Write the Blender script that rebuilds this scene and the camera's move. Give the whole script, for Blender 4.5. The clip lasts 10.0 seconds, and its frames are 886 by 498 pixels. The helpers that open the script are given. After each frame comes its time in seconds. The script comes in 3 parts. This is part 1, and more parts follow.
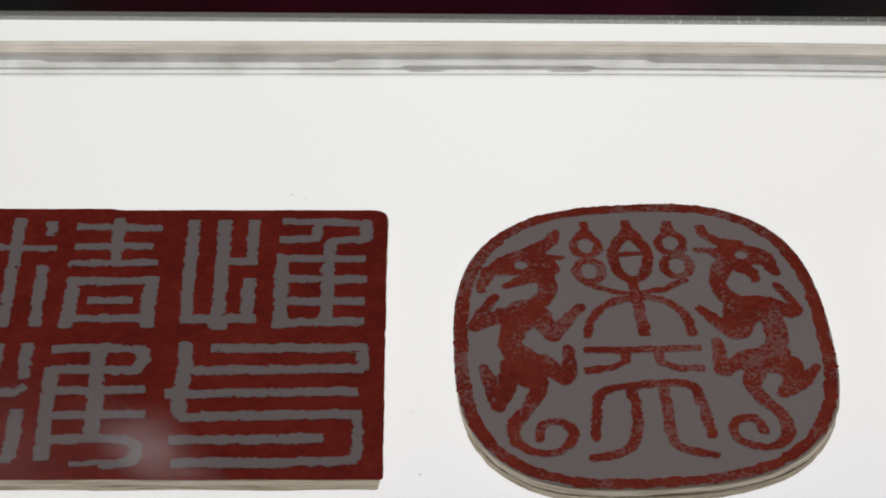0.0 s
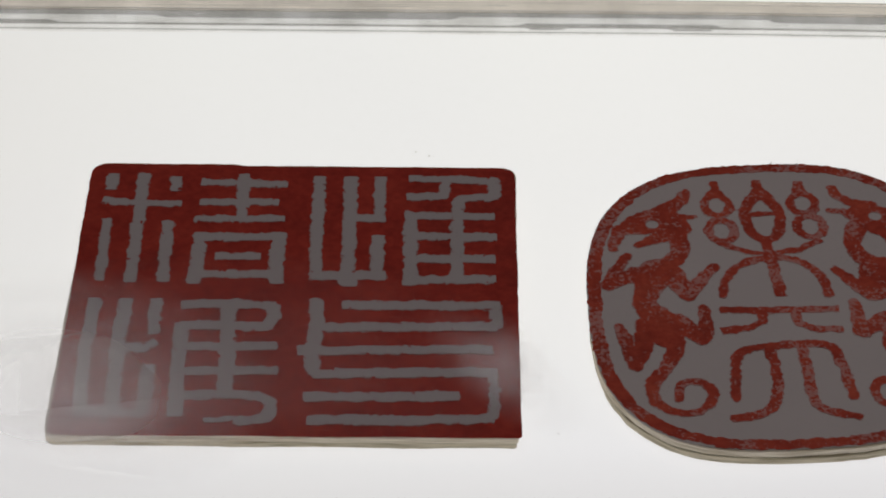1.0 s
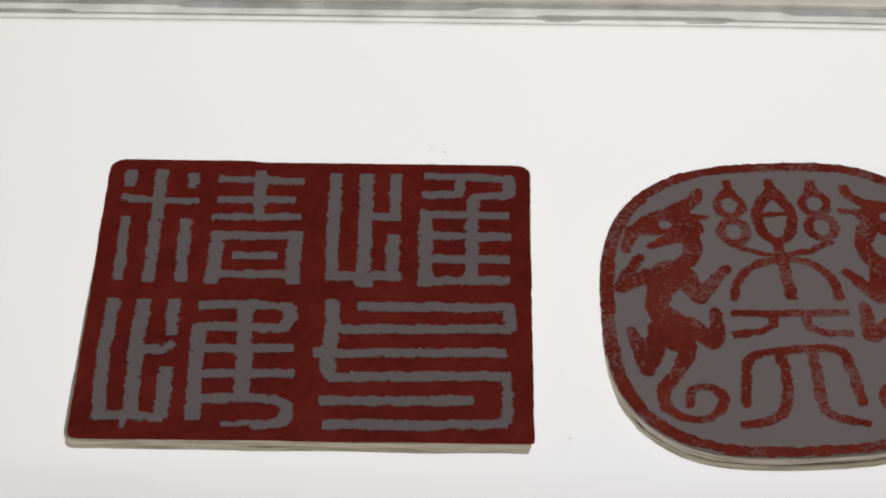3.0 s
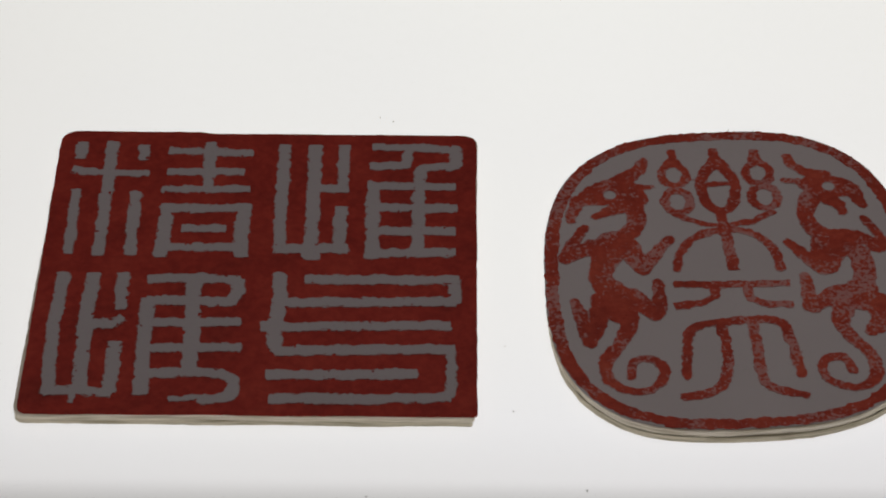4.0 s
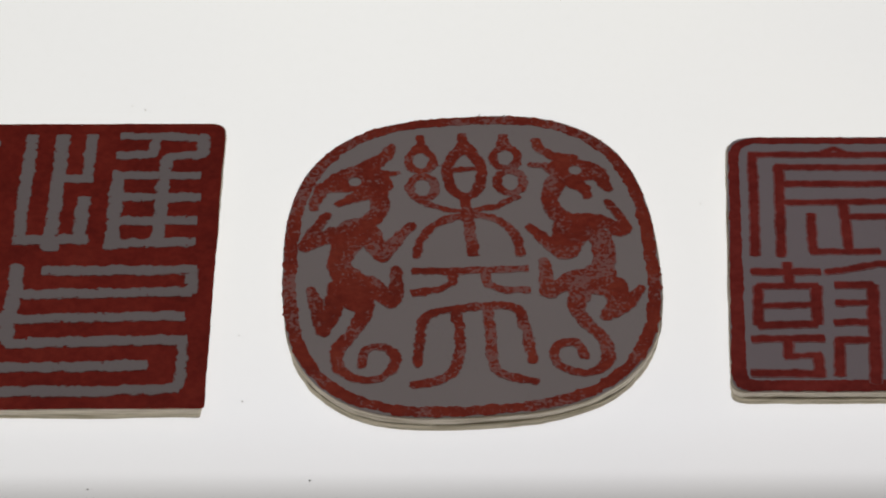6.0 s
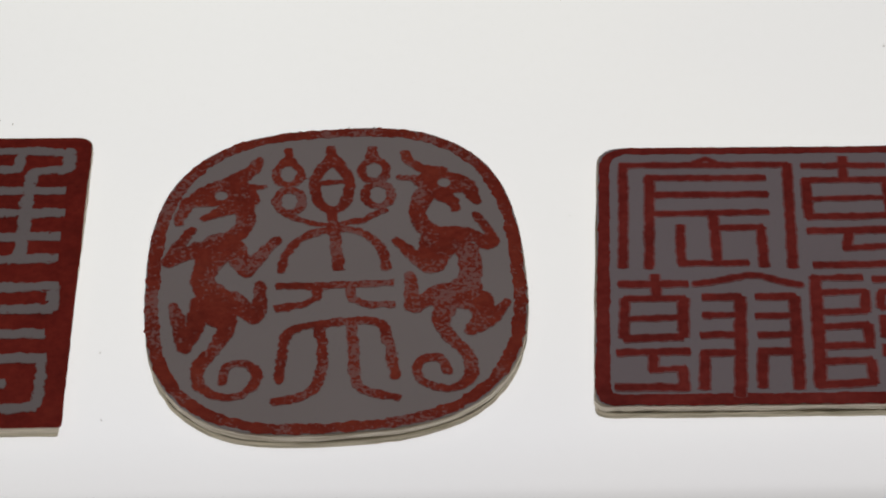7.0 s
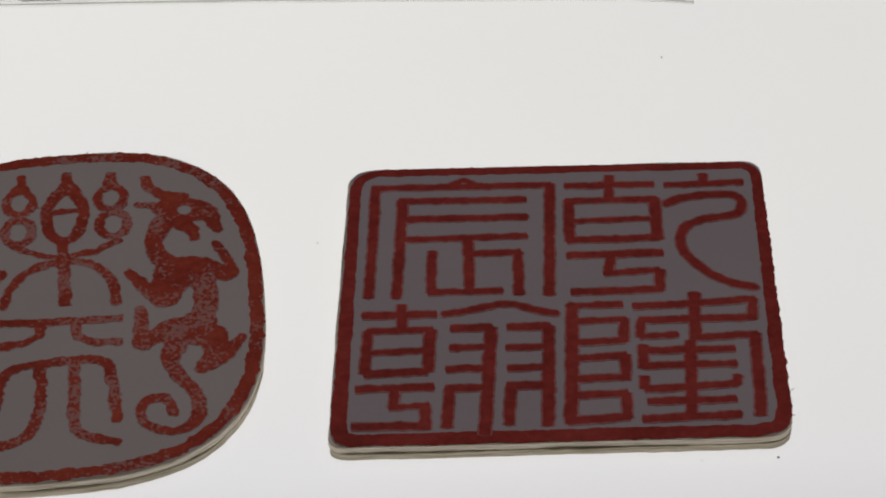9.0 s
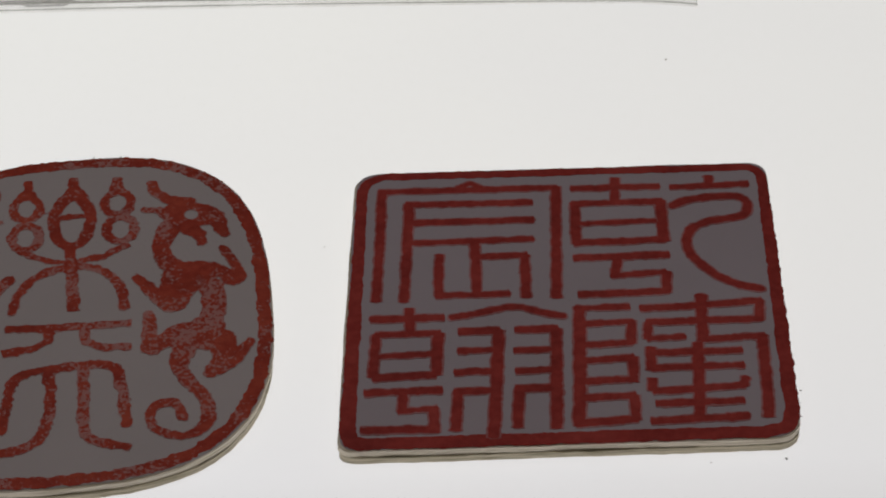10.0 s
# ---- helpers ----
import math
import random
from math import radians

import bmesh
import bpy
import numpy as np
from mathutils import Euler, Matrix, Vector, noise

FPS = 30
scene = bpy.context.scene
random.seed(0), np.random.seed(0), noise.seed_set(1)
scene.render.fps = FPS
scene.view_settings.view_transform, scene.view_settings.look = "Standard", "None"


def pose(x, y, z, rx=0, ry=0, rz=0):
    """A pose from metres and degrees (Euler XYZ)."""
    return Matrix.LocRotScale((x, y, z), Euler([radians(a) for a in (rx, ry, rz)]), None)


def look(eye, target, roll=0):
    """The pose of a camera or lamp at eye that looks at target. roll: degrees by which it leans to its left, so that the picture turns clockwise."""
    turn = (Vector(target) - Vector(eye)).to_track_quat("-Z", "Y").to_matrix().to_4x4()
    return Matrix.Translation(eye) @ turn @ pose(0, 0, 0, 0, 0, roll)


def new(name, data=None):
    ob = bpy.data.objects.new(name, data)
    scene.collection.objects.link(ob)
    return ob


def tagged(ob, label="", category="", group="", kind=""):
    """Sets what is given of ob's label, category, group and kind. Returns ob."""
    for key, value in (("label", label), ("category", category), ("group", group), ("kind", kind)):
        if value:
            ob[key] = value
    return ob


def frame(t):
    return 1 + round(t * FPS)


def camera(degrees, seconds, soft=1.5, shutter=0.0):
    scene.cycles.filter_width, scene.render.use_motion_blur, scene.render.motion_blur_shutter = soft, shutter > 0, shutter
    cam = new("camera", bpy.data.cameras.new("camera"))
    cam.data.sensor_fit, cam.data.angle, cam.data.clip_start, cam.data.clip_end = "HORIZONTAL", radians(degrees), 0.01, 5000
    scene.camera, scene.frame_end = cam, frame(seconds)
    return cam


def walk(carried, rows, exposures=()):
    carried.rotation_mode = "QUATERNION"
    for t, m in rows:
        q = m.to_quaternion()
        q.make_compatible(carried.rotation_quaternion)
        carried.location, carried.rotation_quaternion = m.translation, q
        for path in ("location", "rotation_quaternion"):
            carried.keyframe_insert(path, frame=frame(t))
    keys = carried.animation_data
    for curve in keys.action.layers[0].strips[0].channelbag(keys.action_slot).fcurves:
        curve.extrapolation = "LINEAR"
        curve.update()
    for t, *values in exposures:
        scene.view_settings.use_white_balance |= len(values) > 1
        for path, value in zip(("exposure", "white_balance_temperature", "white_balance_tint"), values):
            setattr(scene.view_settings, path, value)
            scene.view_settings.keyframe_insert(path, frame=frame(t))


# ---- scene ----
# ---- camera and its walk ----
cam = camera(17.5, 10.0, soft=2.0)

# seconds, eye, yaw, pitch, roll
PATH = [
    (0, (0.0627, -0.7658, 0.6171), -0.549, -36.820, 0.335),
    (0.5, (0.0375, -0.7653, 0.6109), -0.423, -37.068, 0.457),
    (0.7, (0.0297, -0.7627, 0.6141), -0.530, -37.140, 0.659),
    (1, (0.0221, -0.7605, 0.6028), -0.229, -37.200, 0.636),
    (1.2, (0.0199, -0.7605, 0.6063), -0.264, -37.251, 0.755),
    (1.5, (0.0232, -0.7575, 0.6052), -0.067, -37.333, 0.701),
    (1.7, (0.0214, -0.7488, 0.6217), -0.248, -37.188, 0.912),
    (2, (0.0252, -0.7476, 0.6330), 0.099, -37.557, 0.721),
    (2.2, (0.0186, -0.7472, 0.6315), -0.034, -37.711, 0.852),
    (2.5, (0.0214, -0.7437, 0.6326), 0.093, -38.034, 0.741),
    (2.7, (0.0206, -0.7488, 0.6323), 0.191, -38.453, 0.644),
    (4, (0.0377, -0.7440, 0.6588), -0.087, -40.851, 0.564),
    (4.5, (0.0435, -0.7481, 0.6630), -0.383, -41.201, 0.622),
    (4.7, (0.0514, -0.7516, 0.6718), -0.191, -41.276, 0.439),
    (5, (0.0675, -0.7481, 0.6716), -0.377, -41.499, 0.397),
    (5.2, (0.0828, -0.7468, 0.6702), -0.579, -41.376, 0.562),
    (5.5, (0.0956, -0.7422, 0.6679), -0.733, -41.522, 0.476),
    (5.7, (0.1072, -0.7402, 0.6653), -0.601, -41.450, 0.275),
    (6.8, (0.1438, -0.7307, 0.6600), -1.312, -41.511, 0.332),
    (7, (0.1549, -0.7279, 0.6604), -1.552, -41.493, 0.416),
    (7.2, (0.1655, -0.7228, 0.6537), -1.664, -41.412, 0.474),
    (7.5, (0.1788, -0.7172, 0.6514), -1.561, -41.522, 0.226),
    (7.7, (0.1879, -0.7102, 0.6497), -1.689, -41.571, 0.178),
    (8, (0.2075, -0.6985, 0.6401), -1.796, -41.546, 0.152),
    (8.2, (0.2175, -0.6918, 0.6356), -2.157, -41.436, 0.405),
    (8.5, (0.2314, -0.6832, 0.6316), -2.245, -41.479, 0.234),
    (8.7, (0.2321, -0.6813, 0.6302), -2.354, -41.454, 0.232),
    (9, (0.2297, -0.6813, 0.6266), -2.544, -41.321, 0.168),
    (9.3, (0.2283, -0.6808, 0.6280), -2.517, -41.402, 0.147),
    (9.5, (0.2289, -0.6800, 0.6296), -2.550, -41.391, 0.027),
    (10, (0.2250, -0.6816, 0.6289), -2.739, -41.339, -0.015),
]


def aim(eye, yaw, pitch, roll):
    a, b = radians(yaw), radians(pitch)
    ahead = Vector((-math.sin(a) * math.cos(b), math.cos(a) * math.cos(b), math.sin(b)))
    return look(eye, Vector(eye) + ahead, roll)


walk(cam, [(t, aim(eye, yaw, pitch, roll)) for t, eye, yaw, pitch, roll in PATH],
     exposures=[(0.0, 0.0), (5.0, 0.0), (7.5, -0.1), (9.0, -0.11), (10.0, -0.10)])

# ---- light ----
world = bpy.data.worlds.new("dim_hall")
scene.world = world
world.use_nodes = True
world.node_tree.nodes["Background"].inputs["Color"].default_value = (0.02, 0.02, 0.024, 1)
world.node_tree.nodes["Background"].inputs["Strength"].default_value = 0.1

PANEL_GLOW = 0.82          # light table
FILL_WATTS = 9.0        # added soft fill lamp overhead, out of view
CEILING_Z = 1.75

# ---- materials ----


def material(name, colour=(0.5, 0.5, 0.5), rough=0.6, metal=0.0):
    m = bpy.data.materials.new(name)
    m.use_nodes = True
    b = m.node_tree.nodes["Principled BSDF"]
    b.inputs["Base Color"].default_value = (*colour, 1)
    b.inputs["Roughness"].default_value = rough
    b.inputs["Metallic"].default_value = metal
    return m, m.node_tree, b


def node(tree, kind, **values):
    n = tree.nodes.new(kind)
    for key, value in values.items():
        n.inputs[key.replace("_", " ")].default_value = value
    return n


def noise_node(tree, scale, detail=3.0, rough=0.55):
    coords = tree.nodes.new("ShaderNodeTexCoord")
    n = node(tree, "ShaderNodeTexNoise", Scale=scale, Detail=detail, Roughness=rough)
    tree.links.new(coords.outputs["Object"], n.inputs["Vector"])
    return n


def ramp(tree, source, stops):
    r = tree.nodes.new("ShaderNodeValToRGB")
    r.color_ramp.elements[0].position, r.color_ramp.elements[0].color = stops[0][0], (*stops[0][1], 1)
    r.color_ramp.elements[1].position, r.color_ramp.elements[1].color = stops[1][0], (*stops[1][1], 1)
    for at, colour in stops[2:]:
        r.color_ramp.elements.new(at).color = (*colour, 1)
    tree.links.new(source, r.inputs["Fac"])
    return r


def mix(tree, factor, a, b, blend="MIX"):
    n = tree.nodes.new("ShaderNodeMix")
    n.data_type, n.blend_type = "RGBA", blend
    if isinstance(factor, float):
        n.inputs["Factor"].default_value = factor
    else:
        tree.links.new(factor, n.inputs["Factor"])
    for value, slot in ((a, n.inputs[6]), (b, n.inputs[7])):
        if isinstance(value, tuple):
            slot.default_value = (*value, 1)
        else:
            tree.links.new(value, slot)
    return n.outputs[2]


def bump(tree, shader, source, strength, distance):
    n = node(tree, "ShaderNodeBump", Strength=strength, Distance=distance)
    tree.links.new(source, n.inputs["Height"])
    tree.links.new(n.outputs["Normal"], shader.inputs["Normal"])


GREY = (0.545, 0.465, 0.455)


def paper_material(name="grey_paper", colour=GREY):
    m, tree, b = material(name, colour, 0.62)
    b.inputs["Specular IOR Level"].default_value = 0.3
    fine = noise_node(tree, 900, 4)
    broad = noise_node(tree, 28, 3)
    tone = mix(tree, 0.10, colour, ramp(tree, broad.outputs["Fac"], [(0.35, tuple(c * 0.7 for c in colour)), (0.7, tuple(c * 1.2 for c in colour))]).outputs["Color"])
    tone = mix(tree, 0.06, tone, fine.outputs["Color"])
    tree.links.new(tone, b.inputs["Base Color"])
    bump(tree, b, fine.outputs["Fac"], 0.15, 0.0002)
    return m


def ink_material(name, colour, bare=0.0, paper=GREY):
    """Red printing ink, mottled; bare: how much paper shows through in flecks."""
    m, tree, b = material(name, colour, 0.55)
    b.inputs["Specular IOR Level"].default_value = 0.25
    broad = noise_node(tree, 55, 4)
    grain = noise_node(tree, 330, 4, 0.7)
    fleck = noise_node(tree, 700, 3, 0.7)
    patch = noise_node(tree, 70, 3)
    dark = (colour[0] * 0.66, colour[1] * 0.62, colour[2] * 0.6)
    warm = (colour[0] * 1.22, colour[1] * 1.9, colour[2] * 2.0)
    tone = ramp(tree, broad.outputs["Fac"], [(0.32, dark), (0.68, warm), (0.5, colour)]).outputs["Color"]
    tone = mix(tree, 0.45, tone, ramp(tree, grain.outputs["Fac"], [(0.38, dark), (0.64, warm)]).outputs["Color"])
    if bare:
        add = tree.nodes.new("ShaderNodeMath")
        add.operation = "MULTIPLY_ADD"
        tree.links.new(patch.outputs["Fac"], add.inputs[0])
        add.inputs[1].default_value = 0.8
        tree.links.new(fleck.outputs["Fac"], add.inputs[2])
        show = ramp(tree, add.outputs[0], [(1.02 - bare * 0.1, (0, 0, 0)), (1.15 - bare * 0.1, (0.65, 0.65, 0.65))])
        tone = mix(tree, show.outputs["Color"], tone, tuple(0.6 * p + 0.4 * q for p, q in zip(paper, warm)))
    tree.links.new(tone, b.inputs["Base Color"])
    bump(tree, b, grain.outputs["Fac"], 0.2, 0.0002)
    return m


def board_material(name, colour, streak):
    m, tree, b = material(name, colour, 0.8)
    coords = tree.nodes.new("ShaderNodeTexCoord")
    squash = tree.nodes.new("ShaderNodeMapping")
    squash.inputs["Scale"].default_value = (60, 60, 1500)
    tree.links.new(coords.outputs["Object"], squash.inputs["Vector"])
    n = node(tree, "ShaderNodeTexNoise", Scale=1.0, Detail=4.0)
    tree.links.new(squash.outputs["Vector"], n.inputs["Vector"])
    tone = ramp(tree, n.outputs["Fac"], [(0.34, streak), (0.52, colour), (0.7, tuple(min(1, c * 1.2) for c in colour))])
    tree.links.new(tone.outputs["Color"], b.inputs["Base Color"])
    bump(tree, b, n.outputs["Fac"], 0.25, 0.0004)
    return m


def diffuser_material():
    """Opal acrylic lit from inside; its emission is lower close to the front rail and towards both ends."""
    m, tree, b = material("opal_diffuser", (0.75, 0.75, 0.75), 0.35)
    coords = tree.nodes.new("ShaderNodeTexCoord")
    split = tree.nodes.new("ShaderNodeSeparateXYZ")
    tree.links.new(coords.outputs["Object"], split.inputs[0])
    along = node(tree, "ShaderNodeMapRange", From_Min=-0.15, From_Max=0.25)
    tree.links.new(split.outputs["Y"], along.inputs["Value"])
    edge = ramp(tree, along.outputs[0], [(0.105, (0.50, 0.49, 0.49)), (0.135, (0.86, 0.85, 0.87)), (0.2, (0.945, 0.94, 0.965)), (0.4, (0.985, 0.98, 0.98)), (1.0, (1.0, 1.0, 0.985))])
    cloud = noise_node(tree, 5.0, 2)
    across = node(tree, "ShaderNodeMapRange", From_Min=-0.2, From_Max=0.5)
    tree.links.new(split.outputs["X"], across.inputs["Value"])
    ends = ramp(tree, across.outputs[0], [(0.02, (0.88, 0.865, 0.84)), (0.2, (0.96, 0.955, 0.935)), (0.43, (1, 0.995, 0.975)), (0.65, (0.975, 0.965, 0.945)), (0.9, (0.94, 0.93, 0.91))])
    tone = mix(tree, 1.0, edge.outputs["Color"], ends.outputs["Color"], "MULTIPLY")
    tone = mix(tree, 1.0, tone, ramp(tree, cloud.outputs["Fac"], [(0.3, (0.97, 0.97, 0.975)), (0.7, (1, 1, 0.985))]).outputs["Color"], "MULTIPLY")
    b.inputs["Base Color"].default_value = (0.25, 0.25, 0.25, 1)
    tree.links.new(tone, b.inputs["Emission Color"])
    b.inputs["Emission Strength"].default_value = PANEL_GLOW
    return m


def acrylic_material():
    m, tree, b = material("clear_acrylic", (0.99, 0.975, 0.96), 0.03)
    b.inputs["Transmission Weight"].default_value = 0.97
    b.inputs["IOR"].default_value = 1.49
    # slightly milky: part of the light is scattered through
    haze = tree.nodes.new("ShaderNodeBsdfTranslucent")
    haze.inputs["Color"].default_value = (0.97, 0.94, 0.91, 1)
    both = tree.nodes.new("ShaderNodeMixShader")
    both.inputs[0].default_value = 0.06
    tree.links.new(b.outputs[0], both.inputs[1])
    tree.links.new(haze.outputs[0], both.inputs[2])
    tree.links.new(both.outputs[0], tree.nodes["Material Output"].inputs["Surface"])
    return m


def tinted_clear(name, tint, gloss=0.04, uneven=0.05):
    """Clear plastic or glue: light passes straight through, tinted, with a faint polish."""
    m, tree, b = material(name, tint, 0.06)
    through_it = tree.nodes.new("ShaderNodeBsdfTransparent")
    through_it.inputs["Color"].default_value = (*tint, 1)
    cloud = noise_node(tree, 45, 3)
    shade = ramp(tree, cloud.outputs["Fac"], [(0.3, tuple(c * (1 - uneven) for c in tint)), (0.7, tuple(min(1, c * (1 + uneven)) for c in tint))])
    tree.links.new(shade.outputs["Color"], through_it.inputs["Color"])
    polish = node(tree, "ShaderNodeBsdfGlossy", Roughness=0.12)
    both = tree.nodes.new("ShaderNodeMixShader")
    both.inputs[0].default_value = gloss
    tree.links.new(through_it.outputs[0], both.inputs[1])
    tree.links.new(polish.outputs[0], both.inputs[2])
    tree.links.new(both.outputs[0], tree.nodes["Material Output"].inputs["Surface"])
    return m


def smear_material(strength):
    """Greasy film on glass: it scatters the light behind it and thins out towards its rim."""
    m, tree, b = material("greasy_film", (0.9, 0.9, 0.9), 0.5)
    coords = tree.nodes.new("ShaderNodeTexCoord")
    reach = tree.nodes.new("ShaderNodeVectorMath")
    reach.operation = "LENGTH"
    tree.links.new(coords.outputs["Object"], reach.inputs[0])
    cover = ramp(tree, reach.outputs["Value"], [(0.0, (strength,) * 3), (1.0, (0, 0, 0)), (0.3, (strength * 0.78,) * 3), (0.65, (strength * 0.25,) * 3)])
    cover.color_ramp.interpolation = "EASE"
    patchy = noise_node(tree, 1.1, 2)
    cover = mix(tree, 1.0, cover.outputs["Color"], ramp(tree, patchy.outputs["Fac"], [(0.3, (0.6,) * 3), (0.7, (1,) * 3)]).outputs["Color"], "MULTIPLY")
    clear = tree.nodes.new("ShaderNodeBsdfTransparent")
    scatter = node(tree, "ShaderNodeBsdfRefraction", Roughness=1.0, IOR=1.14)
    scatter.inputs["Color"].default_value = (0.97, 0.95, 0.98, 1)
    both = tree.nodes.new("ShaderNodeMixShader")
    tree.links.new(cover, both.inputs[0])
    tree.links.new(clear.outputs[0], both.inputs[1])
    tree.links.new(scatter.outputs[0], both.inputs[2])
    tree.links.new(both.outputs[0], tree.nodes["Material Output"].inputs["Surface"])
    return m


def carpet_material():
    """Charcoal carpet with a maroon stripe behind the case."""
    m, tree, b = material("maroon_carpet", (0.12, 0.01, 0.03), 0.95)
    coords = tree.nodes.new("ShaderNodeTexCoord")
    split = tree.nodes.new("ShaderNodeSeparateXYZ")
    tree.links.new(coords.outputs["Object"], split.inputs[0])
    n = noise_node(tree, 5, 4)
    across = node(tree, "ShaderNodeMapRange", From_Min=-0.6, From_Max=0.6)
    tree.links.new(split.outputs["X"], across.inputs["Value"])
    stripes = ramp(tree, across.outputs[0], [(0.235, (0.095, 0.096, 0.10)), (0.265, (0.12, 0.06, 0.065)), (0.31, (0.17, 0.025, 0.05)), (0.4, (0.20, 0.014, 0.045)),
                                             (0.74, (0.19, 0.014, 0.055)), (0.81, (0.10, 0.035, 0.065)), (0.85, (0.07, 0.065, 0.075)), (0.93, (0.12, 0.09, 0.09))])
    tone = mix(tree, 1.0, stripes.outputs["Color"], ramp(tree, n.outputs["Fac"], [(0.3, (0.5,) * 3), (0.7, (1.5,) * 3)]).outputs["Color"], "MULTIPLY")
    tree.links.new(tone, b.inputs["Base Color"])
    bump(tree, b, n.outputs["Fac"], 0.3, 0.002)
    return m


def speckled_metal():
    m, tree, b = material("brushed_aluminium", (0.42, 0.43, 0.42), 0.5, 0.0)
    n = noise_node(tree, 1400, 2)
    tone = ramp(tree, n.outputs["Fac"], [(0.4, (0.50, 0.50, 0.47)), (0.72, (0.72, 0.72, 0.69)), (0.62, (0.6, 0.6, 0.57))])
    # bare bright grit where the coat has worn
    coords = tree.nodes.new("ShaderNodeTexCoord")
    split = tree.nodes.new("ShaderNodeSeparateXYZ")
    tree.links.new(coords.outputs["Object"], split.inputs[0])
    worn = node(tree, "ShaderNodeMapRange", From_Min=0.06, From_Max=0.14)
    tree.links.new(split.outputs["X"], worn.inputs["Value"])
    grit = noise_node(tree, 620, 1)
    show = ramp(tree, grit.outputs["Fac"], [(0.64, (0, 0, 0)), (0.69, (1, 1, 1))])
    tone = mix(tree, mix(tree, 1.0, show.outputs["Color"], worn.outputs[0], "MULTIPLY"), tone.outputs["Color"], (0.95, 0.95, 0.93))
    tree.links.new(tone, b.inputs["Base Color"])
    bump(tree, b, n.outputs["Fac"], 0.6, 0.0005)
    return m


def plain_noise(name, colour, rough, scale, depth=0.25):
    m, tree, b = material(name, colour, rough)
    n = noise_node(tree, scale, 4)
    tone = ramp(tree, n.outputs["Fac"], [(0.3, tuple(c * (1 - depth) for c in colour)), (0.7, tuple(c * (1 + depth) for c in colour))])
    tree.links.new(tone.outputs["Color"], b.inputs["Base Color"])
    bump(tree, b, n.outputs["Fac"], 0.3, 0.002)
    return m


PAPER = paper_material()
PAPER_WARM = paper_material("warm_grey_paper", (0.44, 0.372, 0.372))
PAPER_COOL = paper_material("cool_grey_paper", (0.478, 0.393, 0.42))
RED_SOLID = ink_material("red_ink_solid", (0.385, 0.023, 0.012), 0.0)
RED_PRINT = ink_material("red_ink_worn", (0.455, 0.045, 0.022), 0.5)
RED_FINE = ink_material("red_ink_fine", (0.41, 0.033, 0.024), 0.0)
CREAM = board_material("cream_board_edge", (0.86, 0.76, 0.62), (0.58, 0.49, 0.35))
OLIVE = board_material("grey_board_edge", (0.66, 0.58, 0.43), (0.34, 0.29, 0.18))
EDGE_SOLID = ink_material("soaked_edge_solid", (0.385, 0.155, 0.14), 0.0)
EDGE_PRINT = ink_material("soaked_edge_worn", (0.475, 0.20, 0.18), 0.0)
EDGE_FINE = ink_material("soaked_edge_fine", (0.47, 0.15, 0.145), 0.0)
SEAM = board_material("dark_glue_seam", (0.30, 0.25, 0.15), (0.14, 0.115, 0.065))
OPAL = diffuser_material()
ACRYLIC = acrylic_material()
RAIL = speckled_metal()
CASE = plain_noise("dark_lacquer", (0.03, 0.03, 0.032), 0.4, 40)
CARPET = carpet_material()
CLEAR = tinted_clear("clear_strip", (0.965, 0.962, 0.955))
BEIGE = tinted_clear("beige_strip", (0.90, 0.865, 0.825), 0.04, 0.02)
# dark tint stands in for total internal reflection at the strip edges
DARKENED_EDGE = tinted_clear("darkened_strip_edge", (0.50, 0.49, 0.47))
GLUE = tinted_clear("grey_glue", (0.56, 0.55, 0.545))
PANE = tinted_clear("case_glass", (0.999, 0.999, 0.999), 0.002, 0.0005)
WALL = plain_noise("charcoal_wall", (0.06, 0.055, 0.055), 0.85, 12)
CEILING = plain_noise("grey_ceiling", (0.10, 0.10, 0.10), 0.9, 8)
DUST = plain_noise("dust", (0.30, 0.28, 0.26), 0.9, 300)

# ---- building helpers ----


def part(name, bm, mat, parent=None, label=""):
    data = bpy.data.meshes.new(name)
    bm.to_mesh(data)
    bm.free()
    data.materials.append(mat)
    ob = new(name, data)
    if parent:
        ob.parent = parent
    return tagged(ob, label)


def thing(name, at, label, category, group="", turn=0.0):
    ob = new(name)
    ob.empty_display_size = 0.02
    ob.matrix_basis = pose(*at, 0, 0, turn)
    return tagged(ob, label, category, group)


def box(bm, lo, hi, bevel=0.0):
    made = bmesh.ops.create_cube(bm, size=1.0)
    bmesh.ops.scale(bm, vec=[b - a for a, b in zip(lo, hi)], verts=made["verts"])
    bmesh.ops.translate(bm, vec=[(a + b) / 2 for a, b in zip(lo, hi)], verts=made["verts"])
    if bevel:
        edges = list({e for v in made["verts"] for e in v.link_edges})
        bmesh.ops.bevel(bm, geom=edges, offset=bevel, segments=2, affect="EDGES")
    return bm


def structure(name, lo, hi, mat, label, category):
    ob = part(name, box(bmesh.new(), lo, hi), mat)
    return tagged(ob, label, category, kind="structure")


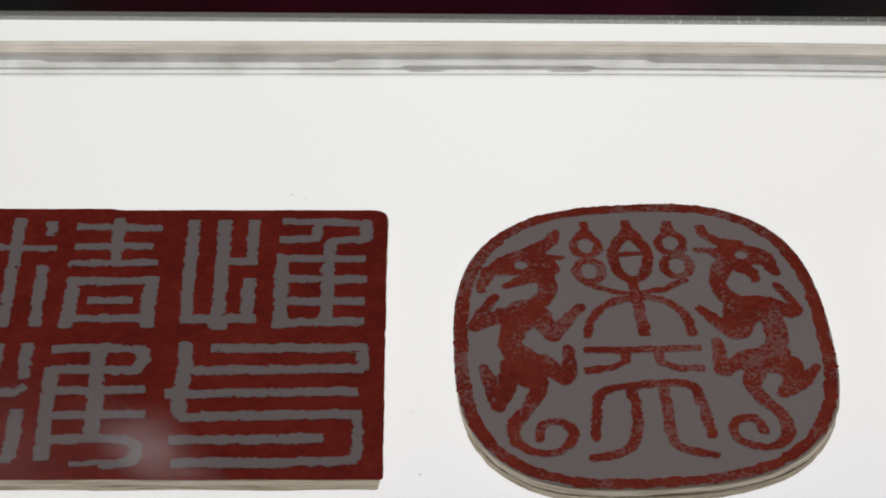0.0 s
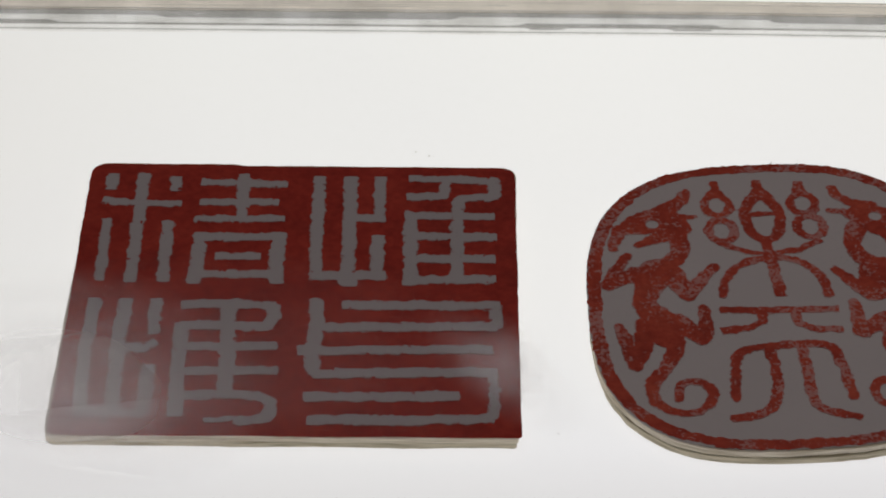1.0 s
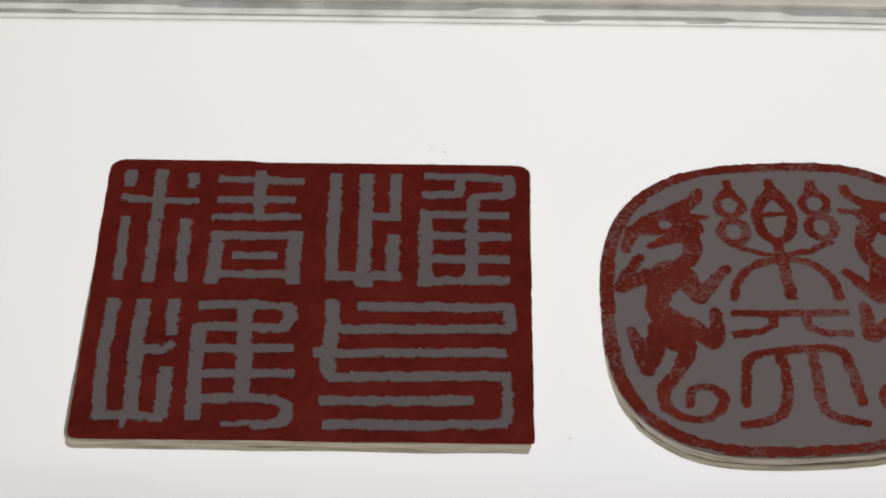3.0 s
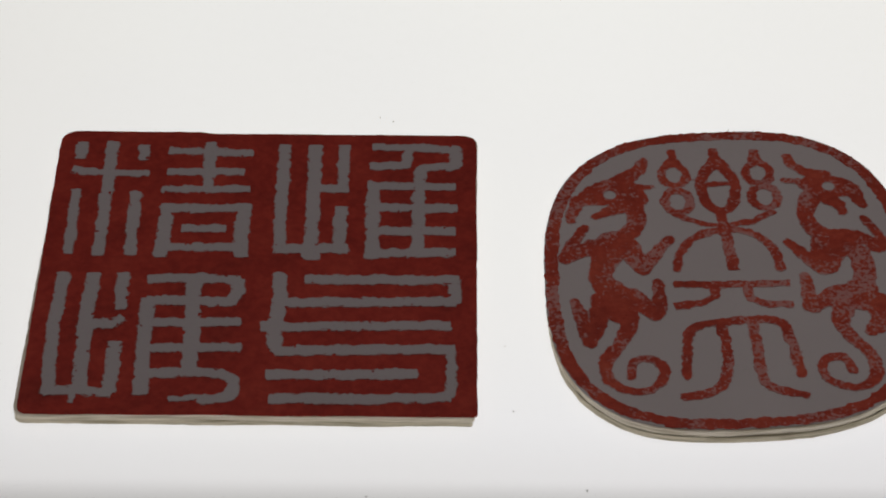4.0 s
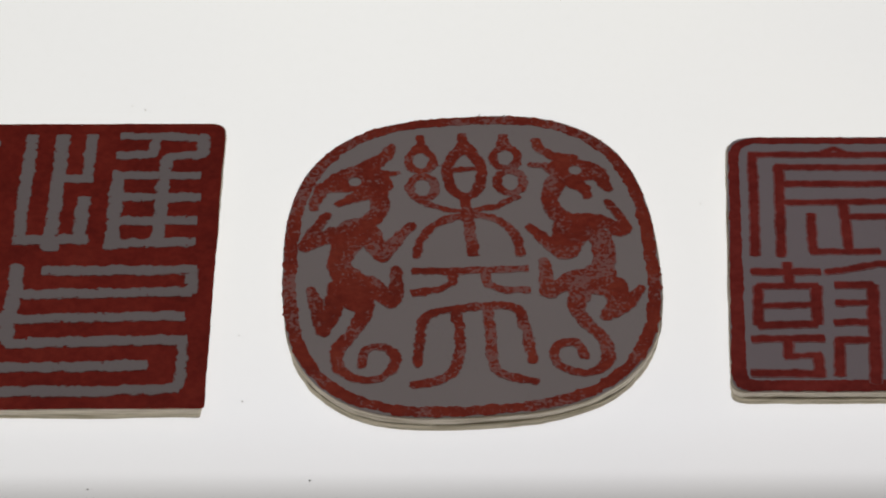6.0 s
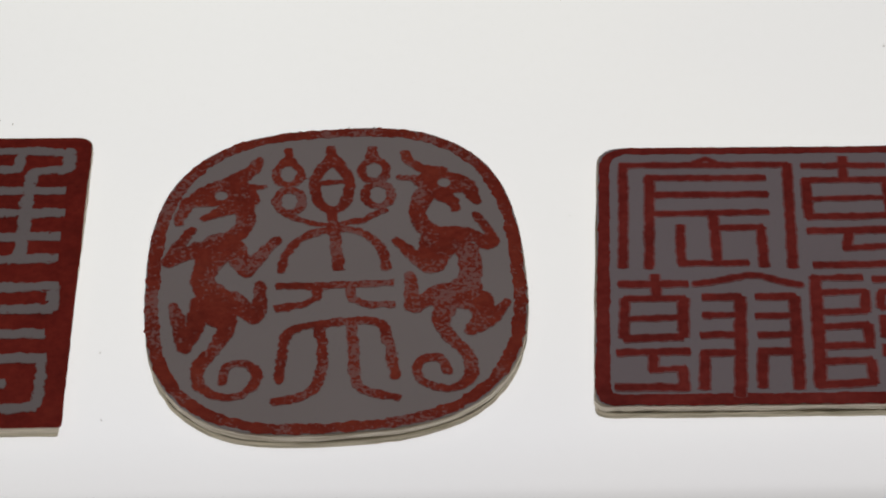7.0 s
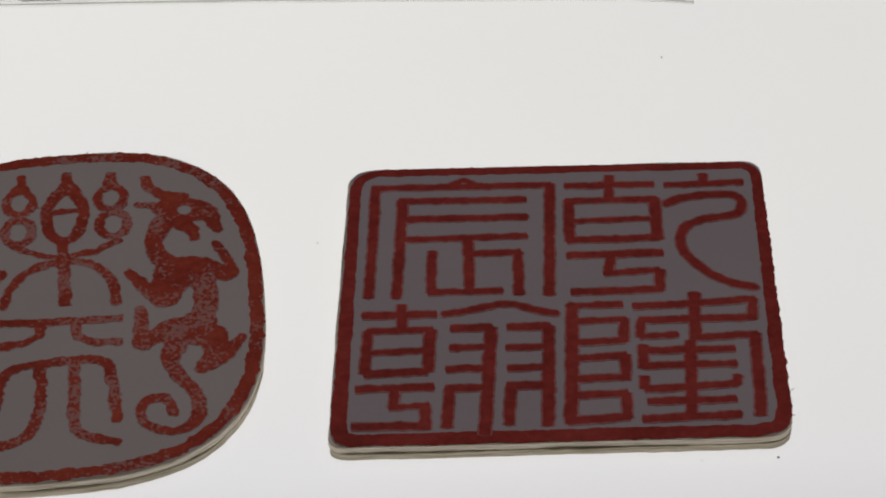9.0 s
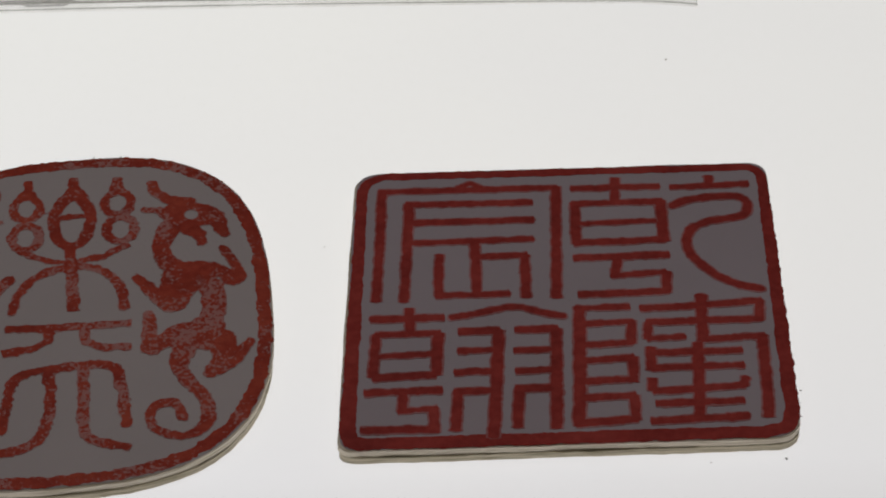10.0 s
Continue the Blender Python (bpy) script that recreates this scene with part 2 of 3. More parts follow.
def slab(outline, z0, z1, flare=0.0, bevel=0.0, split=None):
    """A flat piece with the given outline (metres, anticlockwise), from z0 up to z1; its rim may flare or round off."""
    bm = bmesh.new()
    middle = Vector((sum(p[0] for p in outline) / len(outline), sum(p[1] for p in outline) / len(outline)))

    def ring(z, grow, drop=0.0):
        out = []
        for x, y in outline:
            if split is not None:
                # the glued seam opens here and there
                open_up = max(0.0, noise.noise((x * 55, y * 55, split)) * 1.9 - 0.1) + 0.25
                grow = -0.0006 * open_up if drop == 0 and z == z1 else 0.0
                z_here = z - drop * open_up
                away = (Vector((x, y)) - middle).normalized() * grow
                out.append(bm.verts.new((x + away.x, y + away.y, z_here)))
                continue
            away = (Vector((x, y)) - middle).normalized() * grow
            out.append(bm.verts.new((x + away.x, y + away.y, z)))
        return out

    levels = [ring(z0, flare), ring((z0 + z1) / 2, flare * 0.3), ring(z1, 0.0, bevel) if split is not None else ring(z1 - bevel, 0.0)]
    if bevel:
        levels.append(ring(z1, -bevel))
    for low, high in zip(levels, levels[1:]):
        for k in range(len(outline)):
            n = (k + 1) % len(outline)
            bm.faces.new((low[k], low[n], high[n], high[k]))
    bm.faces.new(levels[-1])
    bm.faces.new(levels[0][::-1])
    return bm


def roughened(outline, amount, seed, grain=260.0):
    """The outline with a hand-cut wobble."""
    out = []
    for k, (x, y) in enumerate(outline):
        d = Vector((x, y)) - Vector(outline[k - 1])
        side = Vector((d.y, -d.x)).normalized() if d.length else Vector((0, 0))
        w = noise.noise((x * grain, y * grain, seed)) * 0.6 + noise.noise((x * 40, y * 40, seed + 5)) * 1.0
        out.append((x + side.x * w * amount, y + side.y * w * amount))
    return out


def rounded_quad(corners, radius, step=0.0022):
    """An outline through four corners, each rounded off by its radius."""
    out = []
    for k in range(4):
        p, before, after = (Vector(corners[k]), Vector(corners[k - 1]), Vector(corners[(k + 1) % 4]))
        a, b = p + (before - p).normalized() * radius[k], p + (after - p).normalized() * radius[k]
        for s in range(7):
            u = s / 6
            out.append(tuple(a * (1 - u) ** 2 + p * 2 * u * (1 - u) + b * u * u))
        end = after + (p - after).normalized() * radius[(k + 1) % 4]
        count = max(2, int((end - b).length / step))
        out += [tuple(b.lerp(end, s / count)) for s in range(1, count)]
    return out


def oval(a, b, power, count=220):
    out = []
    for k in range(count):
        c, s = math.cos(2 * math.pi * k / count), math.sin(2 * math.pi * k / count)
        out.append((a * math.copysign(abs(c) ** (2 / power), c), b * math.copysign(abs(s) ** (2 / power), s)))
    return out


def lattice(x, y, cell, seed):
    """Smooth value noise on arrays of millimetres, from -1 to 1."""
    grid = np.random.RandomState(seed).uniform(-1, 1, (64, 64))
    u, v = x / cell + 1000.0, y / cell + 1000.0
    i, j = np.floor(u).astype(int), np.floor(v).astype(int)
    fu, fv = u - i, v - j
    fu, fv = fu * fu * (3 - 2 * fu), fv * fv * (3 - 2 * fv)
    a, b_, c, d = grid[i % 64, j % 64], grid[(i + 1) % 64, j % 64], grid[i % 64, (j + 1) % 64], grid[(i + 1) % 64, (j + 1) % 64]
    return (a * (1 - fu) + b_ * fu) * (1 - fv) + (c * (1 - fu) + d * fu) * fv


def rounded_line(points):
    """Points (x, y, width); lines of more than four points become smooth curves."""
    pts = [Vector(p) for p in points]
    if len(pts) < 5:
        return pts
    out = []
    for k in range(len(pts) - 1):
        a, b = pts[k], pts[k + 1]
        before = pts[k - 1] if k else a * 2 - b
        after = pts[k + 2] if k + 2 < len(pts) else b * 2 - a
        for s in range(4):
            u = s / 4
            out.append(0.5 * (2 * a + (b - before) * u + (2 * before - 5 * a + 4 * b - after) * u * u + (3 * a - before - 3 * b + after) * u ** 3))
    return out + [pts[-1]]


class Print:
    """Collects brush strokes (millimetres on the face) and lays them down as one printed shape with ragged edges."""
    CELL = 0.32

    def __init__(self, parent, mat, z, rough=0.4, seed=1, soft=0.7, soak=None, spread=0.0):
        """soak: the half-tone where ink soaked into the paper; spread: how wide, in millimetres."""
        self.parent, self.mat, self.z, self.rough, self.seed = parent, mat, z, rough, seed
        self.soak, self.spread = soak, spread
        self.name, self.strokes, self.gaps, self.soft = "", [], [], soft

    def lay(self, name=""):
        if self.strokes:
            soaked = self.soak and self.name != "border"
            self.build(self.name, self.mat, self.z, -0.5 * self.spread if soaked else 0.0)
            if soaked:
                self.build("ink_edge", self.soak, self.z - 0.00005, 0.55 * self.spread)
        self.name, self.strokes, self.gaps = name, [], []
        self.seed += 1
        self.z += 0.00002

    def __call__(self, width, *points):
        self.strokes.append(rounded_line([(p[0], p[1], p[2] if len(p) > 2 else width) for p in points]))

    def ring(self, width, x, y, rx, ry):
        self(width, *[(x + rx * math.cos(2 * math.pi * k / 14), y + ry * math.sin(2 * math.pi * k / 14)) for k in range(15)])

    def gap(self, x, y, rx, ry):
        self.gaps.append((x, y, rx, ry))

    def field(self, x, y):
        whole = np.full(x.shape, 9.0)
        x_all, y_all = x, y
        for line in self.strokes:
            last = len(line) - 2
            for k in range(last + 1):
                a, b = line[k], line[k + 1]
                reach = max(a.z, b.z) / 2 + 2.0
                i0, i1 = np.searchsorted(x_all[:, 0], (min(a.x, b.x) - reach, max(a.x, b.x) + reach))
                j0, j1 = np.searchsorted(y_all[0], (min(a.y, b.y) - reach, max(a.y, b.y) + reach))
                x, y, near = x_all[i0:i1, j0:j1], y_all[i0:i1, j0:j1], whole[i0:i1, j0:j1]
                d = (b - a).to_2d()
                size = max(d.length, 1e-6)
                d = d / size
                along = (x - a.x) * d.x + (y - a.y) * d.y
                across = np.abs(-(x - a.x) * d.y + (y - a.y) * d.x)
                u = np.clip(along / size, 0, 1)
                half = (a.z + (b.z - a.z) * u) / 2
                past = np.maximum(-along, along - size)
                far = np.hypot(np.maximum(past, 0), across) - half
                square = ((along < 0) & (k == 0)) | ((along > size) & (k == last))
                soft = np.minimum(self.soft, half)
                qx, qy = past + soft, across - half + soft
                blunt = np.hypot(np.maximum(qx, 0), np.maximum(qy, 0)) + np.minimum(np.maximum(qx, qy), 0) - soft
                if len(line) < 5 and self.name != "creature":
                    far = np.where(square, blunt, far)
                np.minimum(near, far, out=near)
        near, x, y = whole, x_all, y_all
        s = self.seed * 7
        near = near + self.rough * (0.55 * lattice(x, y, 1.3, s) + 0.75 * lattice(x, y, 3.1, s + 1) + 0.45 * lattice(x, y, 0.75, s + 2))
        # pinholes and stray nibs where a rough print skipped
        skip = lattice(x, y, 0.9, s + 3) * 0.6 + lattice(x, y, 2.3, s + 4) * 0.55
        if self.rough >= 0.6:
            near = np.where(near > -1.6 * self.rough, np.maximum(near, (skip - 0.62) * 4), near)
        for gx, gy, rx, ry in self.gaps:
            hole = (np.hypot((x - gx) / rx, (y - gy) / ry) - 1) * min(rx, ry)
            near = np.maximum(near, -hole)
        return near

    def build(self, name, mat, z, grow):
        pts = [p for line in self.strokes for p in line]
        wide = max(p.z for p in pts)
        x0, x1 = min(p.x for p in pts) - wide, max(p.x for p in pts) + wide
        y0, y1 = min(p.y for p in pts) - wide, max(p.y for p in pts) + wide
        nx, ny = int((x1 - x0) / self.CELL) + 2, int((y1 - y0) / self.CELL) + 2
        gx, gy = np.meshgrid(x0 + np.arange(nx) * self.CELL, y0 + np.arange(ny) * self.CELL, indexing="ij")
        f = self.field(gx, gy) - grow
        inside = f < 0
        verts, faces, index = [], [], {}

        def vertex(key, px, py):
            if key not in index:
                index[key] = len(verts)
                verts.append((px * 0.001, py * 0.001, z))
            return index[key]

        count = inside[:-1, :-1].astype(int) + inside[1:, :-1] + inside[1:, 1:] + inside[:-1, 1:]
        for i, j in zip(*np.nonzero(count)):
            loop = []
            ring = ((i, j), (i + 1, j), (i + 1, j + 1), (i, j + 1))
            for k in range(4):
                p, q = ring[k], ring[(k + 1) % 4]
                if inside[p]:
                    loop.append(vertex(p, gx[p], gy[p]))
                if inside[p] != inside[q]:
                    u = f[p] / (f[p] - f[q])
                    key = (min(p, q), max(p, q), 1)
                    loop.append(vertex(key, gx[p] + (gx[q] - gx[p]) * u, gy[p] + (gy[q] - gy[p]) * u))
            if len(loop) > 2:
                faces.append(loop)
        # a thin rim down to the paper
        edges = {}
        for loop in faces:
            for k in range(len(loop)):
                edges[(loop[k], loop[(k + 1) % len(loop)])] = True
        rim = {}
        for a, b in list(edges):
            if (b, a) not in edges:
                low = []
                for v in (a, b):
                    if v not in rim:
                        rim[v] = len(verts)
                        verts.append((verts[v][0], verts[v][1], z - 0.00012))
                    low.append(rim[v])
                faces.append((b, a, low[0], low[1]))
        data = bpy.data.meshes.new(name)
        data.from_pydata(verts, [], faces)
        data.materials.append(mat)
        ob = new(name, data)
        ob.parent = self.parent
        return ob


# ---- the hall ----
structure("floor", (-3.5, -3.5, -1.0), (3.5, 3.5, -0.9), CARPET, "charcoal gallery carpet with a broad dark maroon stripe", "floor")
structure("ceiling", (-3.6, -3.6, CEILING_Z + 0.02), (3.6, 3.6, CEILING_Z + 0.12), CEILING, "dark grey gallery ceiling", "ceiling")
structure("wall_north", (-3.6, 3.5, -1.0), (3.6, 3.6, CEILING_Z + 0.02), WALL, "charcoal gallery wall", "wall")
structure("wall_south", (-3.6, -3.6, -1.0), (3.6, -3.5, CEILING_Z + 0.02), WALL, "charcoal gallery wall", "wall")
structure("wall_east", (3.5, -3.5, -1.0), (3.6, 3.5, CEILING_Z + 0.02), WALL, "charcoal gallery wall", "wall")
structure("wall_west", (-3.6, -3.5, -1.0), (-3.5, 3.5, CEILING_Z + 0.02), WALL, "charcoal gallery wall", "wall")



def fill_lamp(x, y, wide, deep, watts):
    """An added, unseen fill lamp, flat and soft, under the ceiling, with a housing and rim."""
    lamp = bpy.data.lights.new("fill_light", "AREA")
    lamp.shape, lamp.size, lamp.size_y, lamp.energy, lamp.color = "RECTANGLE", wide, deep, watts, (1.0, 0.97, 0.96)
    new("fill_light", lamp).matrix_basis = pose(x, y, CEILING_Z - 0.03)
    ob = thing("fill_lamp", (x, y, CEILING_Z), "wide flat housing of an added overhead fill lamp, out of view", "ceiling lamp")
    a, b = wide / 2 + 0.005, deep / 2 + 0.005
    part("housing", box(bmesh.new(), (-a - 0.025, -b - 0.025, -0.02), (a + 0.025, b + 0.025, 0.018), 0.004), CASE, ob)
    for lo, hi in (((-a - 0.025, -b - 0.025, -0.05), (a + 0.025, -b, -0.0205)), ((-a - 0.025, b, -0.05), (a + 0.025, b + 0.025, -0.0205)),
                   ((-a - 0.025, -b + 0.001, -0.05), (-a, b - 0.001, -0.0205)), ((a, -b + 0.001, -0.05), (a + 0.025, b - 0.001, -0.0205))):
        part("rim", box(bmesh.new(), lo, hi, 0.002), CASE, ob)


fill_lamp(0.1, 0.3, 2.0, 2.0, FILL_WATTS)

# ---- light table ----
X0, X1, REAR, FRONT = -0.45, 0.75, 0.2095, -0.135
table = thing("light_table", (0, 0, -0.9), "white glowing light table with a grey metal rim", "light table")
up = 0.9


def askew(bm):
    """The rear edge runs a little out of line with the boards."""
    for v in bm.verts:
        if v.co.y > 0.15:
            v.co.y -= 0.0118 * (v.co.x - 0.05)
    return bm


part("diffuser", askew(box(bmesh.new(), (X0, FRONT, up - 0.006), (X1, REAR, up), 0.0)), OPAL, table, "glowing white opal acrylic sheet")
part("rear_rail", askew(box(bmesh.new(), (X0 - 0.01, REAR + 0.0005, up - 0.02), (X1 + 0.01, REAR + 0.0038, up + 0.0022), 0.0005)), RAIL, table, "grey speckled metal rail")
part("front_rail", box(bmesh.new(), (X0 - 0.01, FRONT - 0.012, up - 0.02), (X1 + 0.01, FRONT - 0.0005, up + 0.0006), 0.0006), RAIL, table, "grey speckled metal rail")
part("body", box(bmesh.new(), (X0 - 0.005, FRONT - 0.006, 0.08), (X1 + 0.005, REAR + 0.003, up - 0.0205), 0.004), CASE, table, "dark lacquered cabinet")
part("plinth", box(bmesh.new(), (X0 + 0.03, FRONT + 0.03, 0.0), (X1 - 0.03, REAR - 0.03, 0.0795), 0.0), CASE, table)


def eased(x, stops):
    """A value that steps softly from stop to stop; stops are (x, value)."""
    value = stops[0][1]
    for at, after in stops[1:]:
        u = min(1.0, max(0.0, (x - at) / 0.004 + 0.5))
        value += (after - value) * u * u * (3 - 2 * u)
    return value


def bar_line(x):
    """The rear bar's front edge: nearly straight, bent towards its end."""
    return 0.1700 - 0.0906 * max(0.0, x - 0.10) ** 2 - 0.0022 * max(0.0, (x - 0.335) / 0.0235) ** 2


def lath(x0, x1, profile, edges, mat, parent, label, seed):
    """A clear lath drawn along the bar; profile in millimetres (depth, height), edges: the sides tinted dark in place
    of internal reflection.
    """
    bm = bmesh.new()
    count = int((x1 - x0) / 0.004)
    rings = []
    for k in range(count + 1):
        x = x0 + (x1 - x0) * k / count
        ring = []
        for j, (d, z) in enumerate(profile):
            wob = noise.noise((x * 22, j * 0.7, seed)) * 0.00012 + noise.noise((x * 6, seed, 2.0)) * 0.0002
            ring.append(bm.verts.new((x, bar_line(x) + d * 0.001 + wob, z * 0.001 + (wob * 0.3 if z > 0.2 else 0))))
        rings.append(ring)
    m = len(profile)
    for a, b in zip(rings, rings[1:]):
        for j in range(m):
            face = bm.faces.new((a[j], a[(j + 1) % m], b[(j + 1) % m], b[j]))
            face.material_index = 1 if j in edges else 0
    for ends in (rings[0][::-1], rings[-1]):
        bm.faces.new(ends).material_index = 1
    bmesh.ops.recalc_face_normals(bm, faces=bm.faces)
    ob = part("strip", bm, mat, parent, label)
    ob.data.materials.append(DARKENED_EDGE)
    return ob


def glue_film(x0, x1, low, high, z, parent, seed):
    """Dried glue between two laths; low and high give its ragged limits in millimetres."""
    bm = bmesh.new()
    rows = []
    for k in range(int((x1 - x0) / 0.0015) + 1):
        x = x0 + 0.0015 * k
        near, far = low(x) + noise.noise((x * 120, seed, 0)) * 0.16, high(x) + noise.noise((x * 120, seed, 4)) * 0.1
        rows.append([bm.verts.new((x, bar_line(x) + d * 0.001, z * 0.001)) for d in (near, max(far, near + 0.02))])
    for a, b in zip(rows, rows[1:]):
        bm.faces.new((a[0], b[0], b[1], a[1]))
    return part("glue_film", bm, GLUE, parent, "grey dried glue showing through")


def strip(x0, x1, line, y0, y1, z0, z1, seed):
    """One clear strip, its edges eased and its faces slightly wavy."""
    bm = bmesh.new()
    e = 0.00035
    profile = [(y0 + e, z0), (y1 - e, z0), (y1, z0 + e), (y1, z1 - e), (y1 - e, z1), ((y0 + y1) / 2, z1), (y0 + e, z1), (y0, z1 - e), (y0, (z0 + z1) / 2), (y0, z0 + e)]
    count = int((x1 - x0) / 0.004)
    rings = []
    for k in range(count + 1):
        x = x0 + (x1 - x0) * k / count
        sway = noise.noise((x * 9, seed, 1.0)) * 0.00035
        ring = []
        for j, (py, pz) in enumerate(profile):
            wob = noise.noise((x * 16, j * 0.9, seed)) * 0.00016
            dip = noise.noise((x * 14, seed + 3, 7.0)) * 0.00022 if pz < z0 + e / 2 and z0 > 0 else 0.0
            ring.append(bm.verts.new((x, line(x) + py + sway + wob, pz + dip + (wob * 0.5 if pz > z0 + e else 0))))
        rings.append(ring)
    m = len(profile)
    for a, b in zip(rings, rings[1:]):
        for j in range(m):
            bm.faces.new((a[j], a[(j + 1) % m], b[(j + 1) % m], b[j]))
    bm.faces.new(rings[0][::-1])
    bm.faces.new(rings[-1])
    bmesh.ops.recalc_face_normals(bm, faces=bm.faces)
    return bm


def acrylic_bar(x0, x1, line, layers, label):
    ob = thing("acrylic_bar", (0, 0, 0), label, "acrylic bar", "clear bars along the light table")
    z = -0.0004      # bonded to the panel
    for k, (y0, y1, high) in enumerate(layers):
        part("strip", strip(x0, x1 - k * 0.0006, line, y0, y1, z, z + high, 4.0 * k + len(layers)), ACRYLIC, ob)
        z += high - 0.00004      # bonded, but for patches where air got in
    return ob


def rear_bar(x0, x1):
    """Three clear laths glued on one another, with the glue seen between them."""
    ob = thing("acrylic_bar", (0, 0, 0), "stacked clear acrylic strips along the glowing panel's rear", "acrylic bar", "clear bars along the light table")
    lath(x0, x1, [(0, 0.02), (0, 0.5), (0.75, 0.52), (0.75, 1.1), (23.2, 1.1), (23.2, 0.02)], (2,), CLEAR, ob, "clear strip", 3.0)
    lath(x0, x1 - 0.0008, [(3.4, 1.12), (3.4, 2.0), (13.4, 2.0), (13.4, 1.12)], (0,), CLEAR, ob, "clear strip", 7.0)
    lath(x0, x1 - 0.0014, [(13.6, 1.12), (13.6, 1.95), (13.75, 2.4), (21.3, 2.4), (22.1, 2.35), (22.1, 1.12)], (1, 3), BEIGE, ob, "faintly beige clear strip", 11.0)
    glue_film(x0, x1 - 0.002, lambda x: eased(x, [(-0.6, 8.9), (-0.27, 7.3), (-0.2, 8.9), (-0.084, 7.3), (0.03, 9.3), (0.152, 7.2), (0.26, 8.8), (0.31, 7.6)]),
              lambda x: 12.9, 2.03, ob, 1.0)
    glue_film(x0, x1 - 0.002, lambda x: 3.35, lambda x: eased(x, [(-0.6, 3.6), (-0.3, 5.2), (-0.125, 3.5), (0.055, 5.1), (0.131, 3.5), (0.27, 4.6), (0.3, 3.5)]), 2.04, ob, 5.0)
    for a, b in ((0.056, 0.0735), (0.111, 0.13), (-0.29, -0.24)):
        glue_film(a, b, lambda x: 2.0 + 600 * max(0.0, a + 0.003 - x, x - b + 0.003), lambda x: 3.38, 1.13, ob, 9.0)
    for a, b, d in ((-0.09, 0.02, 15.6), (-0.12, 0.36, 18.9), (-0.05, 0.05, 17.1)):
        glue_film(a, min(b, x1 - 0.003), lambda x: d, lambda x: d + 0.36, 2.42, ob, d)
    return ob


rear_bar(X0, 0.3585)
acrylic_bar(X0, X1, lambda x: -0.1275, [(0.0, 0.0165, 0.0011), (0.0008, 0.0150, 0.0024)], "stacked clear acrylic strips along the glowing panel's front")

# ---- glass front of the display case ----


def smear(x, z, rx, rz, tilt, strength, parent):
    """A rounded greasy patch on the visitors' side of the pane."""
    bm = bmesh.new()
    bmesh.ops.create_circle(bm, cap_ends=True, radius=1.0, segments=48)
    bmesh.ops.rotate(bm, cent=(0, 0, 0), matrix=Matrix.Rotation(radians(90), 3, "X"), verts=bm.verts)
    ob = part("smear", bm, smear_material(strength), parent, "cloudy greasy smear")
    ob.matrix_basis = pose(x, -0.0032, z, 0, tilt, 0) @ Matrix.Diagonal((rx, 1, rz, 1))
    ob.visible_shadow = False
    return ob


glass = thing("glass_front", (0.0, -0.5, -0.9), "clear glass front of the display case with hand smears", "glass pane")
glass_pane = part("pane", box(bmesh.new(), (-1.6, -0.003, 0.02), (1.7, 0.003, 2.6), 0.0008), PANE, glass, "clear sheet of case glass")
glass_pane.visible_shadow = False
part("channel", box(bmesh.new(), (-1.6, -0.012, 0.0), (1.7, 0.012, 0.0195), 0.002), CASE, glass, "dark floor channel")
for x, z, rx, rz, tilt, strength in ((0.0305, 1.2895, 0.0135, 0.006, 44, 0.30), (0.0300, 1.2915, 0.006, 0.007, 0, 0.30), (-0.021, 1.287, 0.027, 0.019, 6, 0.55), (-0.002, 1.290, 0.040, 0.018, 0, 0.10)):
    smear(x, z, rx, rz, tilt, strength, glass)

# ---- the three printed boards ----
LOW, HIGH, FACE = 0.0024, 0.0049, 0.0052


def board(outline, at, label, ink_face, seed, slip, twist=0.0, past=0.0):
    """Two layers of cut card with the printed paper on top; slip: how far the lowest layer sits off the others."""
    ob = thing("printed_board", (at[0], at[1], 0), label, "printed board", "row of printed boards")
    low = [(x * 0.999 + slip[0] + y * twist, y + slip[1]) for x, y in outline]
    top = [(x * 1.001 + slip[0] * 0.6 + y * twist, y * 1.001 + 0.6 * min(0.0, slip[1])) for x, y in outline]
    low, top = ([(x - past if x < -0.05 else x, y) for x, y in line] for line in (low, top))
    part("lower_board", slab(roughened(low, 0.0005, seed), 0.0, LOW, 0.0, 0.00035, seed), OLIVE, ob, "grey-olive cut cardboard layer")
    part("upper_board", slab(roughened(top, 0.0004, seed + 2), LOW + 0.0003, HIGH, 0.0), CREAM, ob, "cream cut cardboard layer")
    inner = [(x * 0.998, y * 0.998 + max(0.0, slip[1])) for x, y in low]
    part("glue_seam", slab(roughened(inner, 0.0007, seed + 6), LOW - 0.00005, LOW + 0.00032, 0.0), SEAM, ob, "dark dried glue between the card layers")
    face = part("paper_face", slab(roughened(outline, 0.0004, seed + 4), HIGH, FACE, 0.0, 0.0001), ink_face, ob)
    return ob, face


INK = FACE + 0.00011


